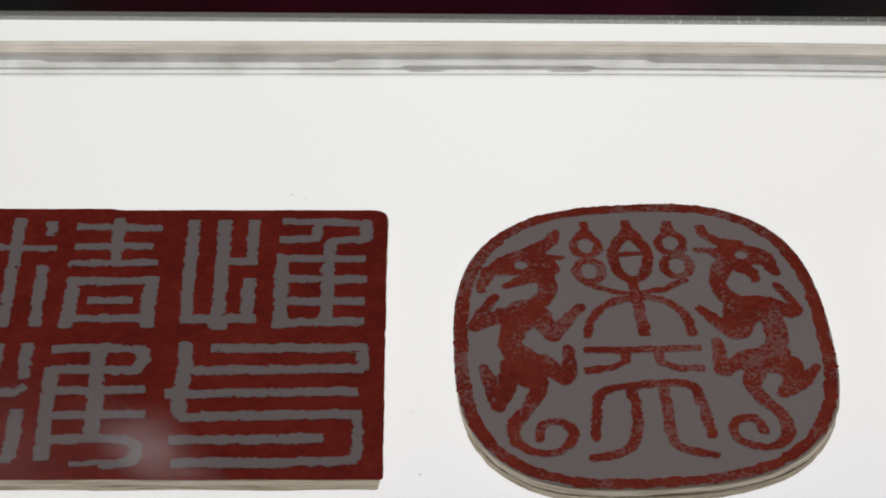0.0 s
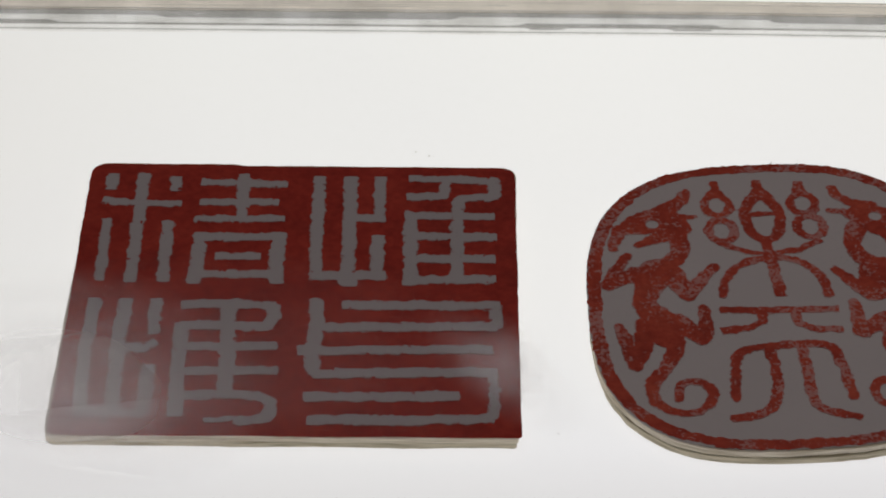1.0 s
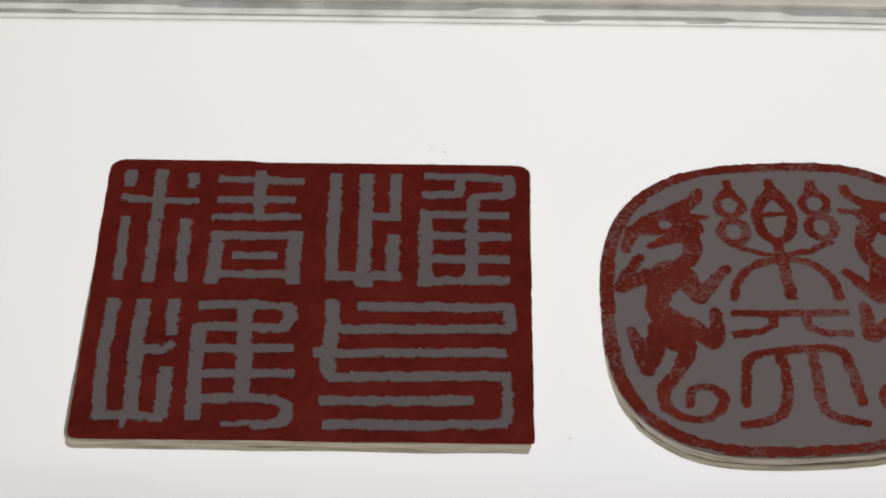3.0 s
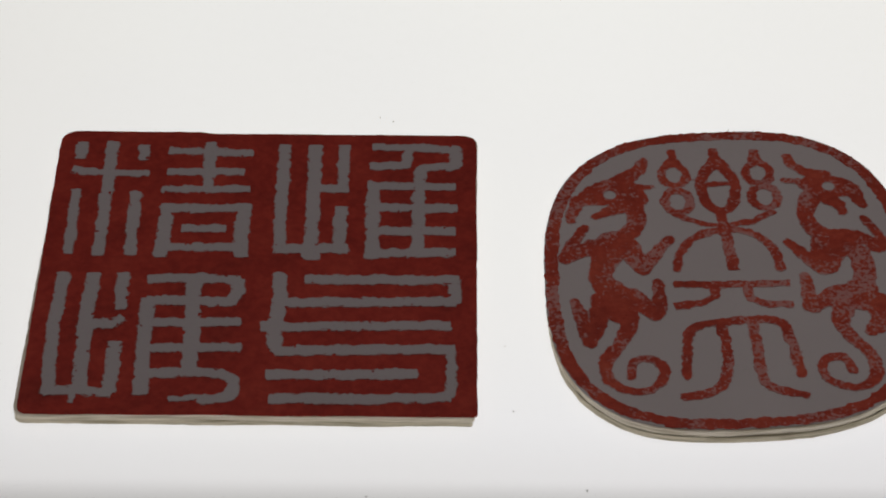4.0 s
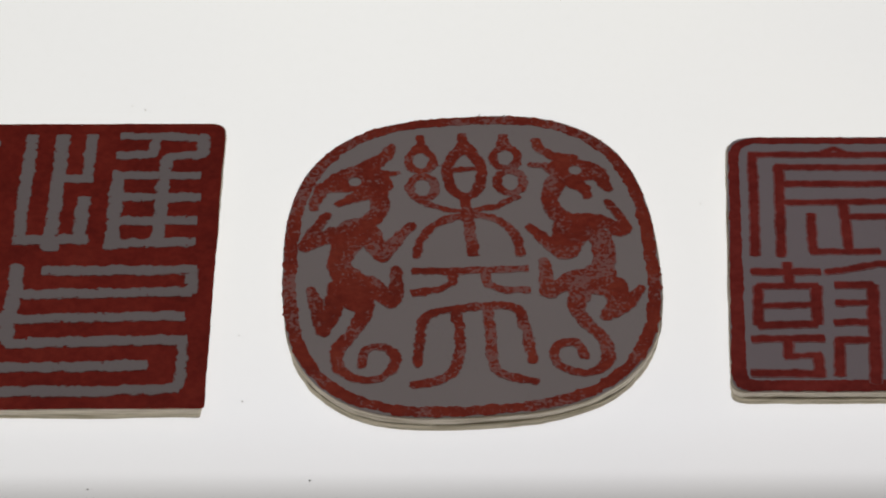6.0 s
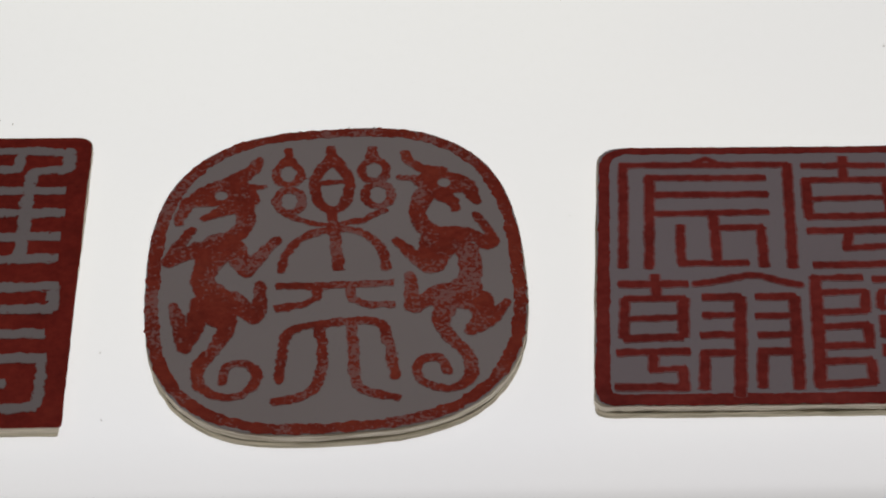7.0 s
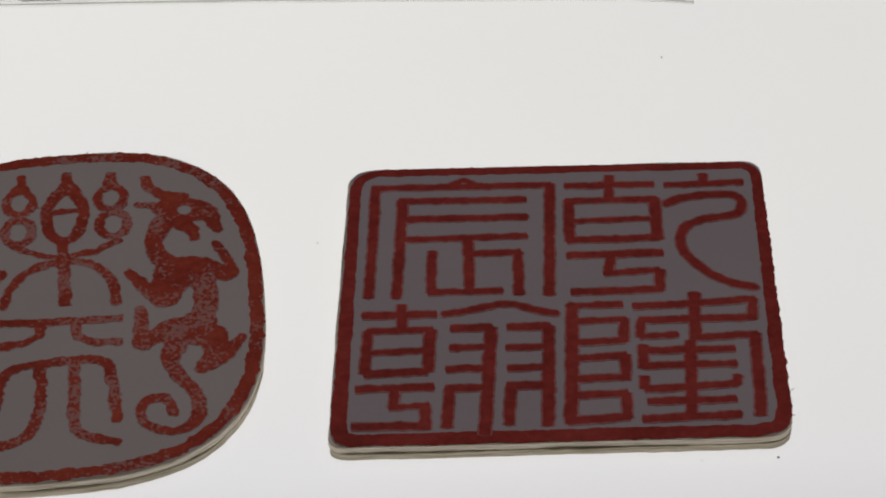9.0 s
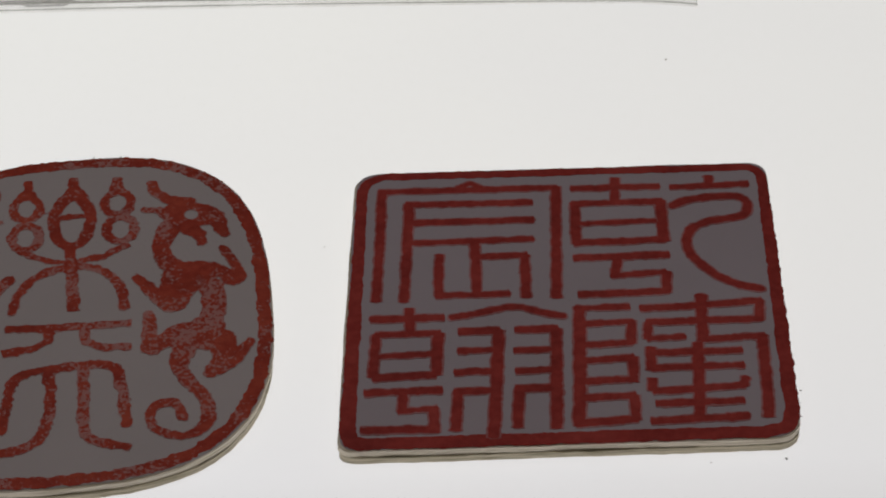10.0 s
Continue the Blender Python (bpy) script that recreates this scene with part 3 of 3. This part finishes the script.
def solid_red_board():
    half_x, half_y = 0.0752, 0.0733
    outline = rounded_quad([(-half_x, -half_y), (half_x, -half_y), (half_x, half_y), (-half_x, half_y)], (0.004, 0.0014, 0.006, 0.007))
    # the cut along the rear edge steps out a little on one stretch
    outline = [(x, y + 0.0008 * min(1.0, max(0.0, (-0.0205 - x) / 0.004)) if y > 0.066 else y) for x, y in outline]
    ob, face = board(outline, (-0.0246, 0.0017), "square board printed solid red with pale seal-script strokes", RED_SOLID, 3.0, (-0.0006, 0.0006), 0.012)
    s = Print(face, PAPER_WARM, INK, 0.6, 10, 1.2, EDGE_SOLID, 0.3)
    s.lay("character")
    s(4.2, (-67.3, 67.6), (-67.2, 57.9))
    s(4.4, (-56.1, 68.1), (-56.2, 51.5), (-56.1, 34.1), (-55.9, 5.1))
    s(4, (-44.8, 65.9), (-44.1, 57.5))
    s(3.8, (-69.4, 51.7), (-59.7, 50.5), (-41.8, 50.1))
    s(3.6, (-67.1, 40.9), (-66.2, 5.9))
    s(4.3, (-45.6, 39.9), (-45.0, 5.5))
    s(4, (-35.7, 63.1), (-20.9, 62.3), (-5.1, 62.1))
    s(4.5, (-20.9, 68.1), (-20.2, 43.0))
    s(4, (-35.4, 51.1), (-7.8, 51.4))
    s(4, (-36.4, 41.3), (-5.2, 41.9))
    s(5.2, (-33.4, 33.4), (-34.5, 4.7))
    s(4.6, (-35.6, 30.6), (-4.8, 31.2))
    s(5.4, (-6.9, 33.7), (-6.6, 5.0))
    s(4.4, (-35.1, 9.8), (-6.1, 10.1))
    s(4, (-28.0, 19.9), (-12.7, 20.0))
    s.lay("character")
    s(4.4, (6.3, 67.1), (6.2, 44.2), (6.6, 7.2))
    s(4.8, (5.1, 9.6), (30.3, 10.1))
    s(4.8, (17.2, 66.9), (17.5, 34.9), (17.8, 3.7))
    s(5, (14.5, 6.7), (20.6, 6.7))
    s(4.2, (27.7, 67.0), (27.5, 41.9))
    s(4.4, (17.2, 42.1), (29.7, 42.6))
    s(4.8, (27.4, 32.5), (27.3, 7.4))
    s(4.2, (37.8, 66.1), (55.9, 65.7), (68.0, 64.8))
    s(4.4, (67.4, 65.5), (67.4, 56.1), (57.4, 54.3), (54.9, 47.9), (54.4, 8.9))
    s(4.2, (51.0, 64.6), (49.5, 55.9), (37.0, 54.8))
    s(5, (38.7, 45.2), (38.8, 4.5))
    s(4.3, (36.5, 44.2), (67.7, 43.9))
    s(4.5, (37.9, 32.0), (68.3, 32.0))
    s(4.5, (38.2, 19.6), (67.8, 19.6))
    s(4.6, (37.3, 7.2), (67.8, 8.4))
    s.lay("character")
    s(4.5, (-66.7, -3.9), (-67.3, -25.7), (-67.3, -34.2), (-65.9, -64.0))
    s(4.2, (-67.4, -62.9), (-56.2, -62.3), (-44.9, -63.8))
    s(5, (-56.2, -4.1), (-56.8, -25.6), (-55.7, -62.3))
    s(2.6, (-57.9, -63.9), (-57.5, -68.2))
    s(4.4, (-46.1, -4.0), (-45.5, -22.7))
    s(4.6, (-56.7, -29.9), (-48.1, -29.8), (-44.2, -26.6))
    s(4.8, (-46.0, -38.5), (-45.7, -63.5))
    s(4.4, (-37.6, -6.9), (-21.1, -6.1), (-6.1, -7.2))
    s(4.6, (-6.3, -6.6), (-6.7, -13.6), (-8.3, -18.3), (-37.3, -17.7))
    s(5.4, (-21.5, -6.7), (-20.7, -31.0), (-20.3, -54.3))
    s(5, (-36.6, -16.8), (-36.2, -39.6), (-35.6, -64.0))
    s(4.4, (-35.9, -29.1), (-4.6, -28.3))
    s(4.4, (-36.4, -41.8), (-3.8, -40.9))
    s(4.6, (-35.7, -53.9), (-17.7, -53.2), (-8.3, -54.8), (-5.2, -58.5), (-5.8, -63.4), (-9.4, -65.6), (-15.0, -66.2))
    s(2.8, (-26.1, -66.3), (-14.1, -64.8))
    s.lay("character")
    s(5.2, (7.5, -5.3), (8.0, -19.3), (7.0, -30.7), (7.3, -39.2), (9.3, -42.5))
    s(5, (2.4, -30.8), (7.4, -30.7))
    s(4.6, (16.3, -6.4), (68.9, -6.4))
    s(4.2, (67.7, -5.9), (67.6, -18.1))
    s(4.6, (7.9, -18.7), (67.9, -17.2))
    s(4.6, (5.5, -30.7), (66.3, -29.3))
    s(4.8, (8.0, -42.5), (67.9, -41.1))
    s(3.6, (66.2, -41.4), (66.8, -55.2), (66.1, -64.4))
    s(4.8, (5.2, -54.1), (31.1, -53.9), (55.3, -53.1))
    s(4.6, (6.6, -65.5), (38.9, -65.4), (66.3, -64.1))
    s.lay()


def oval_board():
    outline = []
    for x, y in oval(0.0645, 0.0769, 2.82):
        x = x * (1 - 0.0277 * y / 0.0767) + 0.0532 * y
        turn = 0.0812
        outline.append((x * math.cos(turn) - y * math.sin(turn), x * math.sin(turn) + y * math.cos(turn)))
    ob, face = board(outline, (0.1382, 0.0012), "oval grey board printed with red creatures and scrollwork", PAPER, 13.0, (0.0003, -0.0009))
    s = Print(face, RED_PRINT, INK, 0.58, 30, 0.7, EDGE_PRINT, 0.3)
    s.lay("border")
    edge = [(x * 962, y * 967) for x, y in outline[::4]]
    s(4.5, *edge, edge[0])
    s.lay("motif")
    for x, y in ((-16.9, 52.0), (13.3, 53.6)):
        s.ring(3.2, x, y, 4.4, 5.8)
    for x, y in ((-16.4, 37.5), (14.7, 40.3)):
        s.ring(3.3, x, y, 4.6, 6.0)
    s.ring(3.9, -1.6, 44.9, 6.0, 12.6)
    s(3, (-17.0, 66.4, 3), (-17.1, 62.2, 3.4), (-17.0, 57.1, 8))
    s(3, (-2.2, 67.4, 3.2), (-1.9, 63.5, 3.6), (-1.3, 57.1, 9))
    s(3, (12.6, 67.1, 3), (12.6, 63.2, 3.4), (13.0, 58.4, 8))
    s(2.9, (-19.3, 32.6), (-12.8, 27.4), (-6.8, 24.9), (-0.3, 24.3))
    s(2.9, (17.4, 32.9), (10.2, 27.4), (2.1, 24.9))
    s(2.6, (-6.8, 47.2), (4.5, 47.5))
    s(4, (-1.6, 32.6), (-1.2, 19.7))
    s(3.8, (-4.7, 21.6), (2.5, 23.4))
    s(4, (-0.7, 23.4), (0.1, 11.3), (0.8, 0.9))
    s(3.3, (-18.6, 0.9), (-16.9, 9.8), (-13.0, 16.7), (-6.9, 20.7), (-0.9, 22.5), (8.0, 21.0), (13.7, 15.8), (16.4, 8.3), (17.2, 1.8))
    s(3.4, (-20.3, -7.0), (-0.9, -6.7), (19.8, -5.5))
    s(3.2, (-5.9, -6.7), (-6.5, -13.0), (-10.8, -16.2), (-20.5, -18.2))
    s(3.2, (4.6, -7.0), (5.7, -13.6), (10.4, -16.5), (20.1, -16.5))
    s(3.5, (-18.1, -52.7), (-17.7, -40.4), (-16.0, -30.9), (-11.1, -27.0), (-1.4, -25.3), (10.1, -24.2), (15.8, -27.0), (17.7, -34.9), (19.6, -50.8))
    s(3.6, (-5.7, -27.0), (-4.3, -37.6), (-4.7, -50.0), (-7.1, -56.8), (-12.8, -61.1), (-19.8, -62.7))
    s(3.6, (5.2, -25.9), (6.1, -37.6), (6.3, -48.7), (7.9, -55.4), (12.4, -58.9), (20.0, -61.1))
    s.lay("creature")
    s.gap(-40.3, 40.6, 2.3, 2.4)
    s(3.2, (-27.4, 60.6, 3.2), (-29.2, 55.8, 5), (-32.7, 51.3, 6), (-37.6, 46.6, 8))
    s(7, (-51.7, 36.3, 6), (-47.3, 39.1, 9), (-41.7, 41.6, 13), (-36.0, 41.9, 15), (-33.0, 39.4, 12))
    s(5, (-51.7, 37.2, 6), (-53.5, 31.3, 4.5), (-54.7, 26.4, 3.4))
    s(5, (-36.1, 34.4, 8), (-40.7, 31.7, 5), (-45.7, 28.9, 3.4))
    s(5, (-33.0, 44.4, 6), (-28.9, 44.7, 4.2), (-25.1, 45.3, 2))
    s(7, (-33.6, 37.2, 10), (-31.7, 30.1, 7), (-32.1, 24.0, 6.5), (-35.0, 19.4, 7), (-38.7, 15.8, 9))
    s(12, (-39.3, 14.9, 12), (-42.1, 8.9, 12), (-44.5, 1.8, 8.2), (-45.2, -4.6, 8.2))
    s(6, (-46.6, 12.5, 8), (-51.6, 9.5, 6), (-57.0, 6.0, 5))
    s(4, (-56.7, 7.8, 4.4), (-53.6, 15.5, 4.4), (-49.7, 22.8, 3.2))
    s(6, (-35.8, 12.8, 10), (-32.3, 6.0, 7.5), (-30.6, 0.7, 5.5), (-27.8, 5.1, 5.2), (-24.0, 11.9, 4.6), (-20.7, 16.7, 3.8))
    s(12, (-44.3, -5.8, 8.6), (-41.3, -11.6, 11), (-39.4, -17.3, 14), (-38.3, -21.9, 11))
    s(7, (-35.0, -14.5, 10), (-30.2, -19.3, 7), (-26.9, -22.5, 5.5), (-25.3, -15.0, 4.8), (-25.8, -6.1, 3.8))
    s(6, (-45.2, -15.6, 8), (-46.3, -24.2, 6.5), (-48.4, -32.6, 5.6), (-49.9, -37.1, 4.2), (-51.3, -30.9, 4.8), (-52.7, -22.5, 4.4), (-54.3, -16.5, 3.8))
    s(5, (-36.4, -23.6, 7.2), (-37.0, -30.6, 5.6), (-40.2, -37.6, 4.8), (-44.8, -46.4, 4.8), (-44.4, -54.0, 4.6), (-39.9, -58.9, 3.6), (-32.4, -60.2, 3.4), (-27.2, -56.0, 3.4), (-25.4, -50.8, 3.6), (-27.6, -45.9, 3.4), (-32.3, -44.5, 3.2), (-36.1, -46.7, 3.4), (-36.5, -53.0, 3.4))
    s.lay("creature")
    s.gap(37.9, 46.6, 2.3, 2.4)
    s(3.5, (24.5, 63.2, 3.4), (25.9, 58.4, 4), (30.0, 54.8, 4.4), (36.6, 52.3, 6))
    s(10, (32.9, 48.2, 9), (37.3, 46.3, 13), (42.3, 46.0, 10), (46.4, 43.2, 6.5), (48.9, 36.0, 3.2))
    s(4, (22.4, 49.8, 2.6), (27.3, 49.1, 3.6), (31.6, 46.3, 7))
    s(6, (36.9, 40.6, 8), (40.3, 36.3, 5.2), (41.9, 32.3, 2.8))
    s(6, (30.6, 39.4, 8), (28.0, 31.3, 5.6), (29.4, 24.9, 6), (33.7, 19.7, 8))
    s(5, (48.7, 29.2, 2.8), (52.4, 21.9, 3.8), (54.1, 15.8, 4.4), (52.2, 13.4, 5), (48.5, 17.3, 6), (42.6, 19.1, 7.6), (35.7, 18.5, 9))
    s(10, (34.4, 16.7, 10), (33.4, 10.1, 10), (32.1, 4.2, 6.5))
    s(5, (20.8, 15.8, 3.4), (25.3, 9.8, 4.8), (29.7, 3.9, 6), (33.1, 1.8, 5.6), (36.2, 7.4, 5.6), (38.5, 13.7, 7))
    s(8, (41.1, 16.7, 8), (45.7, 8.9, 7.6), (46.0, 1.2, 7.8), (45.2, -4.9, 8.5))
    s(12, (44.4, -7.8, 11), (40.8, -13.1, 12), (46.9, -14.5, 11))
    s(6, (25.1, -2.0, 3.8), (25.7, -9.3, 5), (25.8, -17.9, 5.4), (29.9, -14.8, 6.5), (35.9, -11.0, 8.5), (40.8, -10.5, 10))
    s(6, (48.8, -15.7, 9), (49.0, -23.1, 7), (45.3, -30.1, 4.2))
    s(5, (47.7, -28.2, 5.2), (52.3, -25.3, 4.4), (55.6, -19.4, 3.8), (57.7, -15.7, 3.2))
    s(5, (37.5, -16.5, 8.5), (35.6, -25.1, 6), (37.7, -32.1, 4.8), (42.9, -39.9, 4.6), (45.0, -48.1, 4.6), (41.9, -55.5, 3.8), (35.0, -56.8, 3.4), (28.6, -53.6, 3.4), (26.7, -47.3, 3.4), (29.6, -42.9, 3.4), (34.6, -42.6, 3.4), (37.0, -48.7, 3.6))
    s.lay()


def framed_board():
    corners = [(-0.0744, -0.0652), (0.0669, -0.0656), (0.0728, 0.0652), (-0.0656, 0.0655)]
    outline = rounded_quad(corners, (0.0055, 0.009, 0.007, 0.009))
    ob, face = board(outline, (0.2972, 0.0007), "square grey board printed with red-framed seal-script characters", PAPER_COOL, 23.0, (0.0003, -0.0011), 0.0, 0.0008)
    s = Print(face, RED_FINE, INK, 0.34, 50, 1.6, EDGE_FINE, 0.6)
    s.lay("border")
    edge = [(x * 972 + 0.3, y * 966, 4.3 - y * 12) for x, y in outline[::3]]
    s(4.3, *edge, edge[0])
    s.lay("character")
    s(3.4, (-57.3, 56.6), (-58.8, 30.8), (-61.2, 0.9))
    s(3.23, (-58.6, 55.5), (-29.8, 55.3), (1.3, 55.2))
    s(3.74, (1.0, 56.1), (-0.8, 28.5), (-3.0, 0.0))
    s(2.55, (-32.1, 56.2), (-27.8, 58.7), (-23.7, 55.9))
    s(3.65, (-48.4, 49.3), (-50.4, 22.1), (-52.1, 0.3))
    s(3.31, (-49.7, 48.5), (-7.2, 47.9))
    s(3.31, (-48.4, 39.2), (-7.4, 39.0))
    s(3.15, (-50.0, 29.1), (-8.0, 29.4))
    s(3.15, (-39.6, 23.3), (-41.0, 2.6))
    s(3.06, (-41.9, 3.1), (-17.7, 3.0))
    s(3.65, (-27.7, 28.5), (-28.6, 3.4))
    s(2.98, (-27.4, 21.2), (-10.7, 21.6))
    s(3.57, (-11.8, 21.7), (-12.7, 0.6))
    s.lay("character")
    s(3.31, (5.8, 54.2), (36.0, 54.1))
    s(3.65, (21.4, 59.4), (20.1, 46.3))
    s(3.57, (6.8, 47.1), (5.5, 26.0))
    s(3.23, (5.6, 46.3), (36.2, 46.5))
    s(2.72, (6.3, 36.2), (33.0, 36.6))
    s(3.4, (4.7, 26.6), (35.4, 27.1))
    s(3.91, (35.3, 47.1), (34.6, 26.0))
    s(3.65, (3.9, 19.1), (35.8, 19.5))
    s(3.48, (18.3, 18.5), (16.9, 9.2))
    s(2.98, (15.3, 9.8), (33.8, 11.0))
    s(3.65, (33.5, 11.3), (32.8, 1.0))
    s(3.57, (4.0, 1.3), (33.6, 1.8))
    s(3.15, (39.2, 53.4), (66.1, 54.1))
    s(3.57, (52.9, 59.1), (52.8, 54.7))
    s(3.57, (39.5, 44.1), (44.3, 46.5), (53.0, 47.9), (60.9, 47.6), (64.0, 44.9), (63.6, 39.7), (60.3, 37.2), (51.7, 35.8), (44.9, 32.4), (42.1, 26.8), (42.5, 19.8), (45.5, 13.9), (50.4, 8.2), (57.2, 3.5), (63.0, 1.7))
    s.lay("character")
    s(3.4, (-63.2, -7.3), (-39.4, -7.4))
    s(3.57, (-50.6, -2.4), (-50.6, -14.6))
    s(3.4, (-61.4, -14.2), (-63.1, -34.0))
    s(3.23, (-62.1, -14.7), (-41.0, -14.5))
    s(4.08, (-41.8, -14.4), (-43.3, -34.0))
    s(2.98, (-61.1, -24.6), (-43.8, -24.0))
    s(3.57, (-63.4, -34.2), (-43.1, -33.5))
    s(3.4, (-66.2, -40.9), (-41.5, -40.6))
    s(3.57, (-53.9, -41.1), (-54.5, -49.6))
    s(2.98, (-55.9, -49.3), (-43.4, -48.5))
    s(3.82, (-44.7, -48.2), (-45.0, -59.3))
    s(3.48, (-67.7, -57.1), (-44.1, -57.6))
    s(3.15, (-36.9, -7.5), (-29.1, -6.0), (-19.9, -3.6), (-14.1, -3.9), (-9.2, -6.2), (-1.8, -8.4))
    s(3.48, (-35.4, -14.2), (-21.9, -14.2))
    s(3.15, (-36.1, -23.2), (-23.5, -23.2))
    s(3.23, (-37.6, -32.9), (-24.7, -32.7))
    s(4.08, (-22.5, -13.9), (-24.6, -37.3), (-27.0, -62.4))
    s(3.4, (-38.2, -41.7), (-25.2, -41.3))
    s(3.57, (-36.8, -41.6), (-38.6, -58.8))
    s(3.48, (-17.4, -14.3), (-3.6, -14.4))
    s(3.06, (-18.4, -23.7), (-5.3, -23.7))
    s(3.15, (-18.6, -33.2), (-6.0, -32.9))
    s(4.08, (-4.3, -14.1), (-5.6, -35.5), (-7.5, -59.3))
    s(3.57, (-19.2, -41.2), (-6.6, -41.0))
    s(3.74, (-17.7, -41.6), (-19.5, -58.3))
    s.lay("character")
    s(4.17, (4.0, -4.3), (2.0, -30.7), (-0.5, -58.6))
    s(3.06, (2.7, -5.1), (20.2, -5.2))
    s(3.06, (3.4, -12.5), (20.5, -12.2))
    s(3.57, (19.9, -11.3), (19.0, -22.6))
    s(3.06, (2.6, -22.5), (19.5, -21.8))
    s(3.23, (2.1, -29.4), (19.5, -28.8))
    s(3.57, (18.9, -28.3), (18.0, -40.0))
    s(3.23, (1.3, -39.0), (18.5, -38.5))
    s(3.23, (0.8, -46.3), (18.5, -45.8))
    s(3.74, (17.8, -45.5), (17.2, -56.8))
    s(3.74, (-1.6, -57.3), (18.1, -56.1))
    s(3.4, (23.2, -6.2), (43.4, -5.6), (63.0, -4.2))
    s(3.65, (62.0, -3.7), (60.8, -13.8))
    s(3.4, (24.6, -12.8), (61.8, -12.7))
    s(4, (43.6, -0.3), (41.8, -22.4))
    s(3.23, (25.3, -12.6), (24.4, -20.7))
    s(2.72, (24.1, -20.4), (36.5, -19.9))
    s(3.23, (41.3, -21.6), (61.9, -20.6))
    s(3.91, (60.9, -20.1), (59.7, -38.1), (58.3, -57.5))
    s(3.74, (40.1, -22.6), (38.5, -39.8), (36.8, -56.6))
    s(3.4, (25.0, -24.1), (24.1, -34.9))
    s(3.23, (24.7, -26.9), (53.8, -27.1))
    s(3.23, (24.0, -33.9), (53.5, -33.7))
    s(3.31, (23.4, -44.2), (37.9, -43.8), (52.8, -42.6))
    s(3.4, (24.0, -38.2), (23.6, -44.2))
    s(3.23, (53.3, -38.8), (52.0, -43.3))
    s(3.23, (23.8, -49.7), (51.6, -49.6))
    s(3.4, (21.6, -57.3), (52.4, -56.5))
    s.lay()


solid_red_board()
oval_board()
framed_board()

# ---- dust and crumbs ----


def crumb(name, x, y, z, size, stretch, seed, label, category):
    """A small ragged grain; millimetres."""
    bm = bmesh.new()
    bmesh.ops.create_icosphere(bm, subdivisions=2, radius=size * 0.00034)
    for v in bm.verts:
        v.co *= 1 + 0.45 * noise.noise(v.co * 2400 / size + Vector((seed, 0, 0)))
        v.co.x *= stretch
        v.co.z *= 0.4
    low = min(v.co.z for v in bm.verts)
    ob = part(name, bm, DUST)
    ob.matrix_basis = pose(x * 0.001, y * 0.001, z - low, 0, 0, seed * 47 % 180)
    return tagged(ob, label, category, "dust on the light table")


for n, (x, y, size, stretch) in enumerate(((343.7, 131.0, 1.0, 1.3), (85.4, -99.6, 0.8, 1.9), (15.0, -103.0, 0.8, 1.2), (60.0, -32.0, 0.7, 1.0), (15.3, 91.5, 0.8, 1.1),
                                           (20.2, 89.3, 0.8, 1.4), (220.1, 35.3, 0.7, 1.0), (62.4, -63.5, 0.8, 1.0), (336.1, -70.0, 0.7, 1.2), (359.3, -69.6, 1.3, 1.0))):
    crumb("dust_speck", x, y, 0.0, size, stretch, n + 1, "dark speck of dust on the glowing white panel", "dust")


def fibre(x, y, z, dx, dy, lift, thick):
    """A short paper hair standing out from a cut edge."""
    data = bpy.data.curves.new("paper_fibre", "CURVE")
    data.dimensions, data.bevel_depth, data.bevel_resolution = "3D", thick, 1
    line = data.splines.new("BEZIER")
    line.bezier_points.add(1)
    a, b = Vector((x, y, z)) * 0.001, Vector((x + dx, y + dy, z + lift)) * 0.001
    for p, co, h in ((line.bezier_points[0], a, Vector((0, dy, lift)) * 0.0005), (line.bezier_points[1], b, Vector((dx, 0, 0)) * -0.0005)):
        p.co, p.handle_left, p.handle_right = co, co - h, co + h
    data.materials.append(DUST)
    return tagged(new("paper_fibre", data), "thin stray paper hair on a cut board edge", "paper fibre", "stray paper hairs")


for x, y, dx, dy in ((141.5, 77.6, 1.2, 2.0), (149.5, 77.4, 2.2, 1.8), (366.3, -45.0, 0.7, -0.3), (365.2, -51.0, 0.6, 0.3), (364.8, -56.5, 0.8, -0.2)):
    fibre(x, y, 4.9, dx, dy, 0.5, 0.00012)
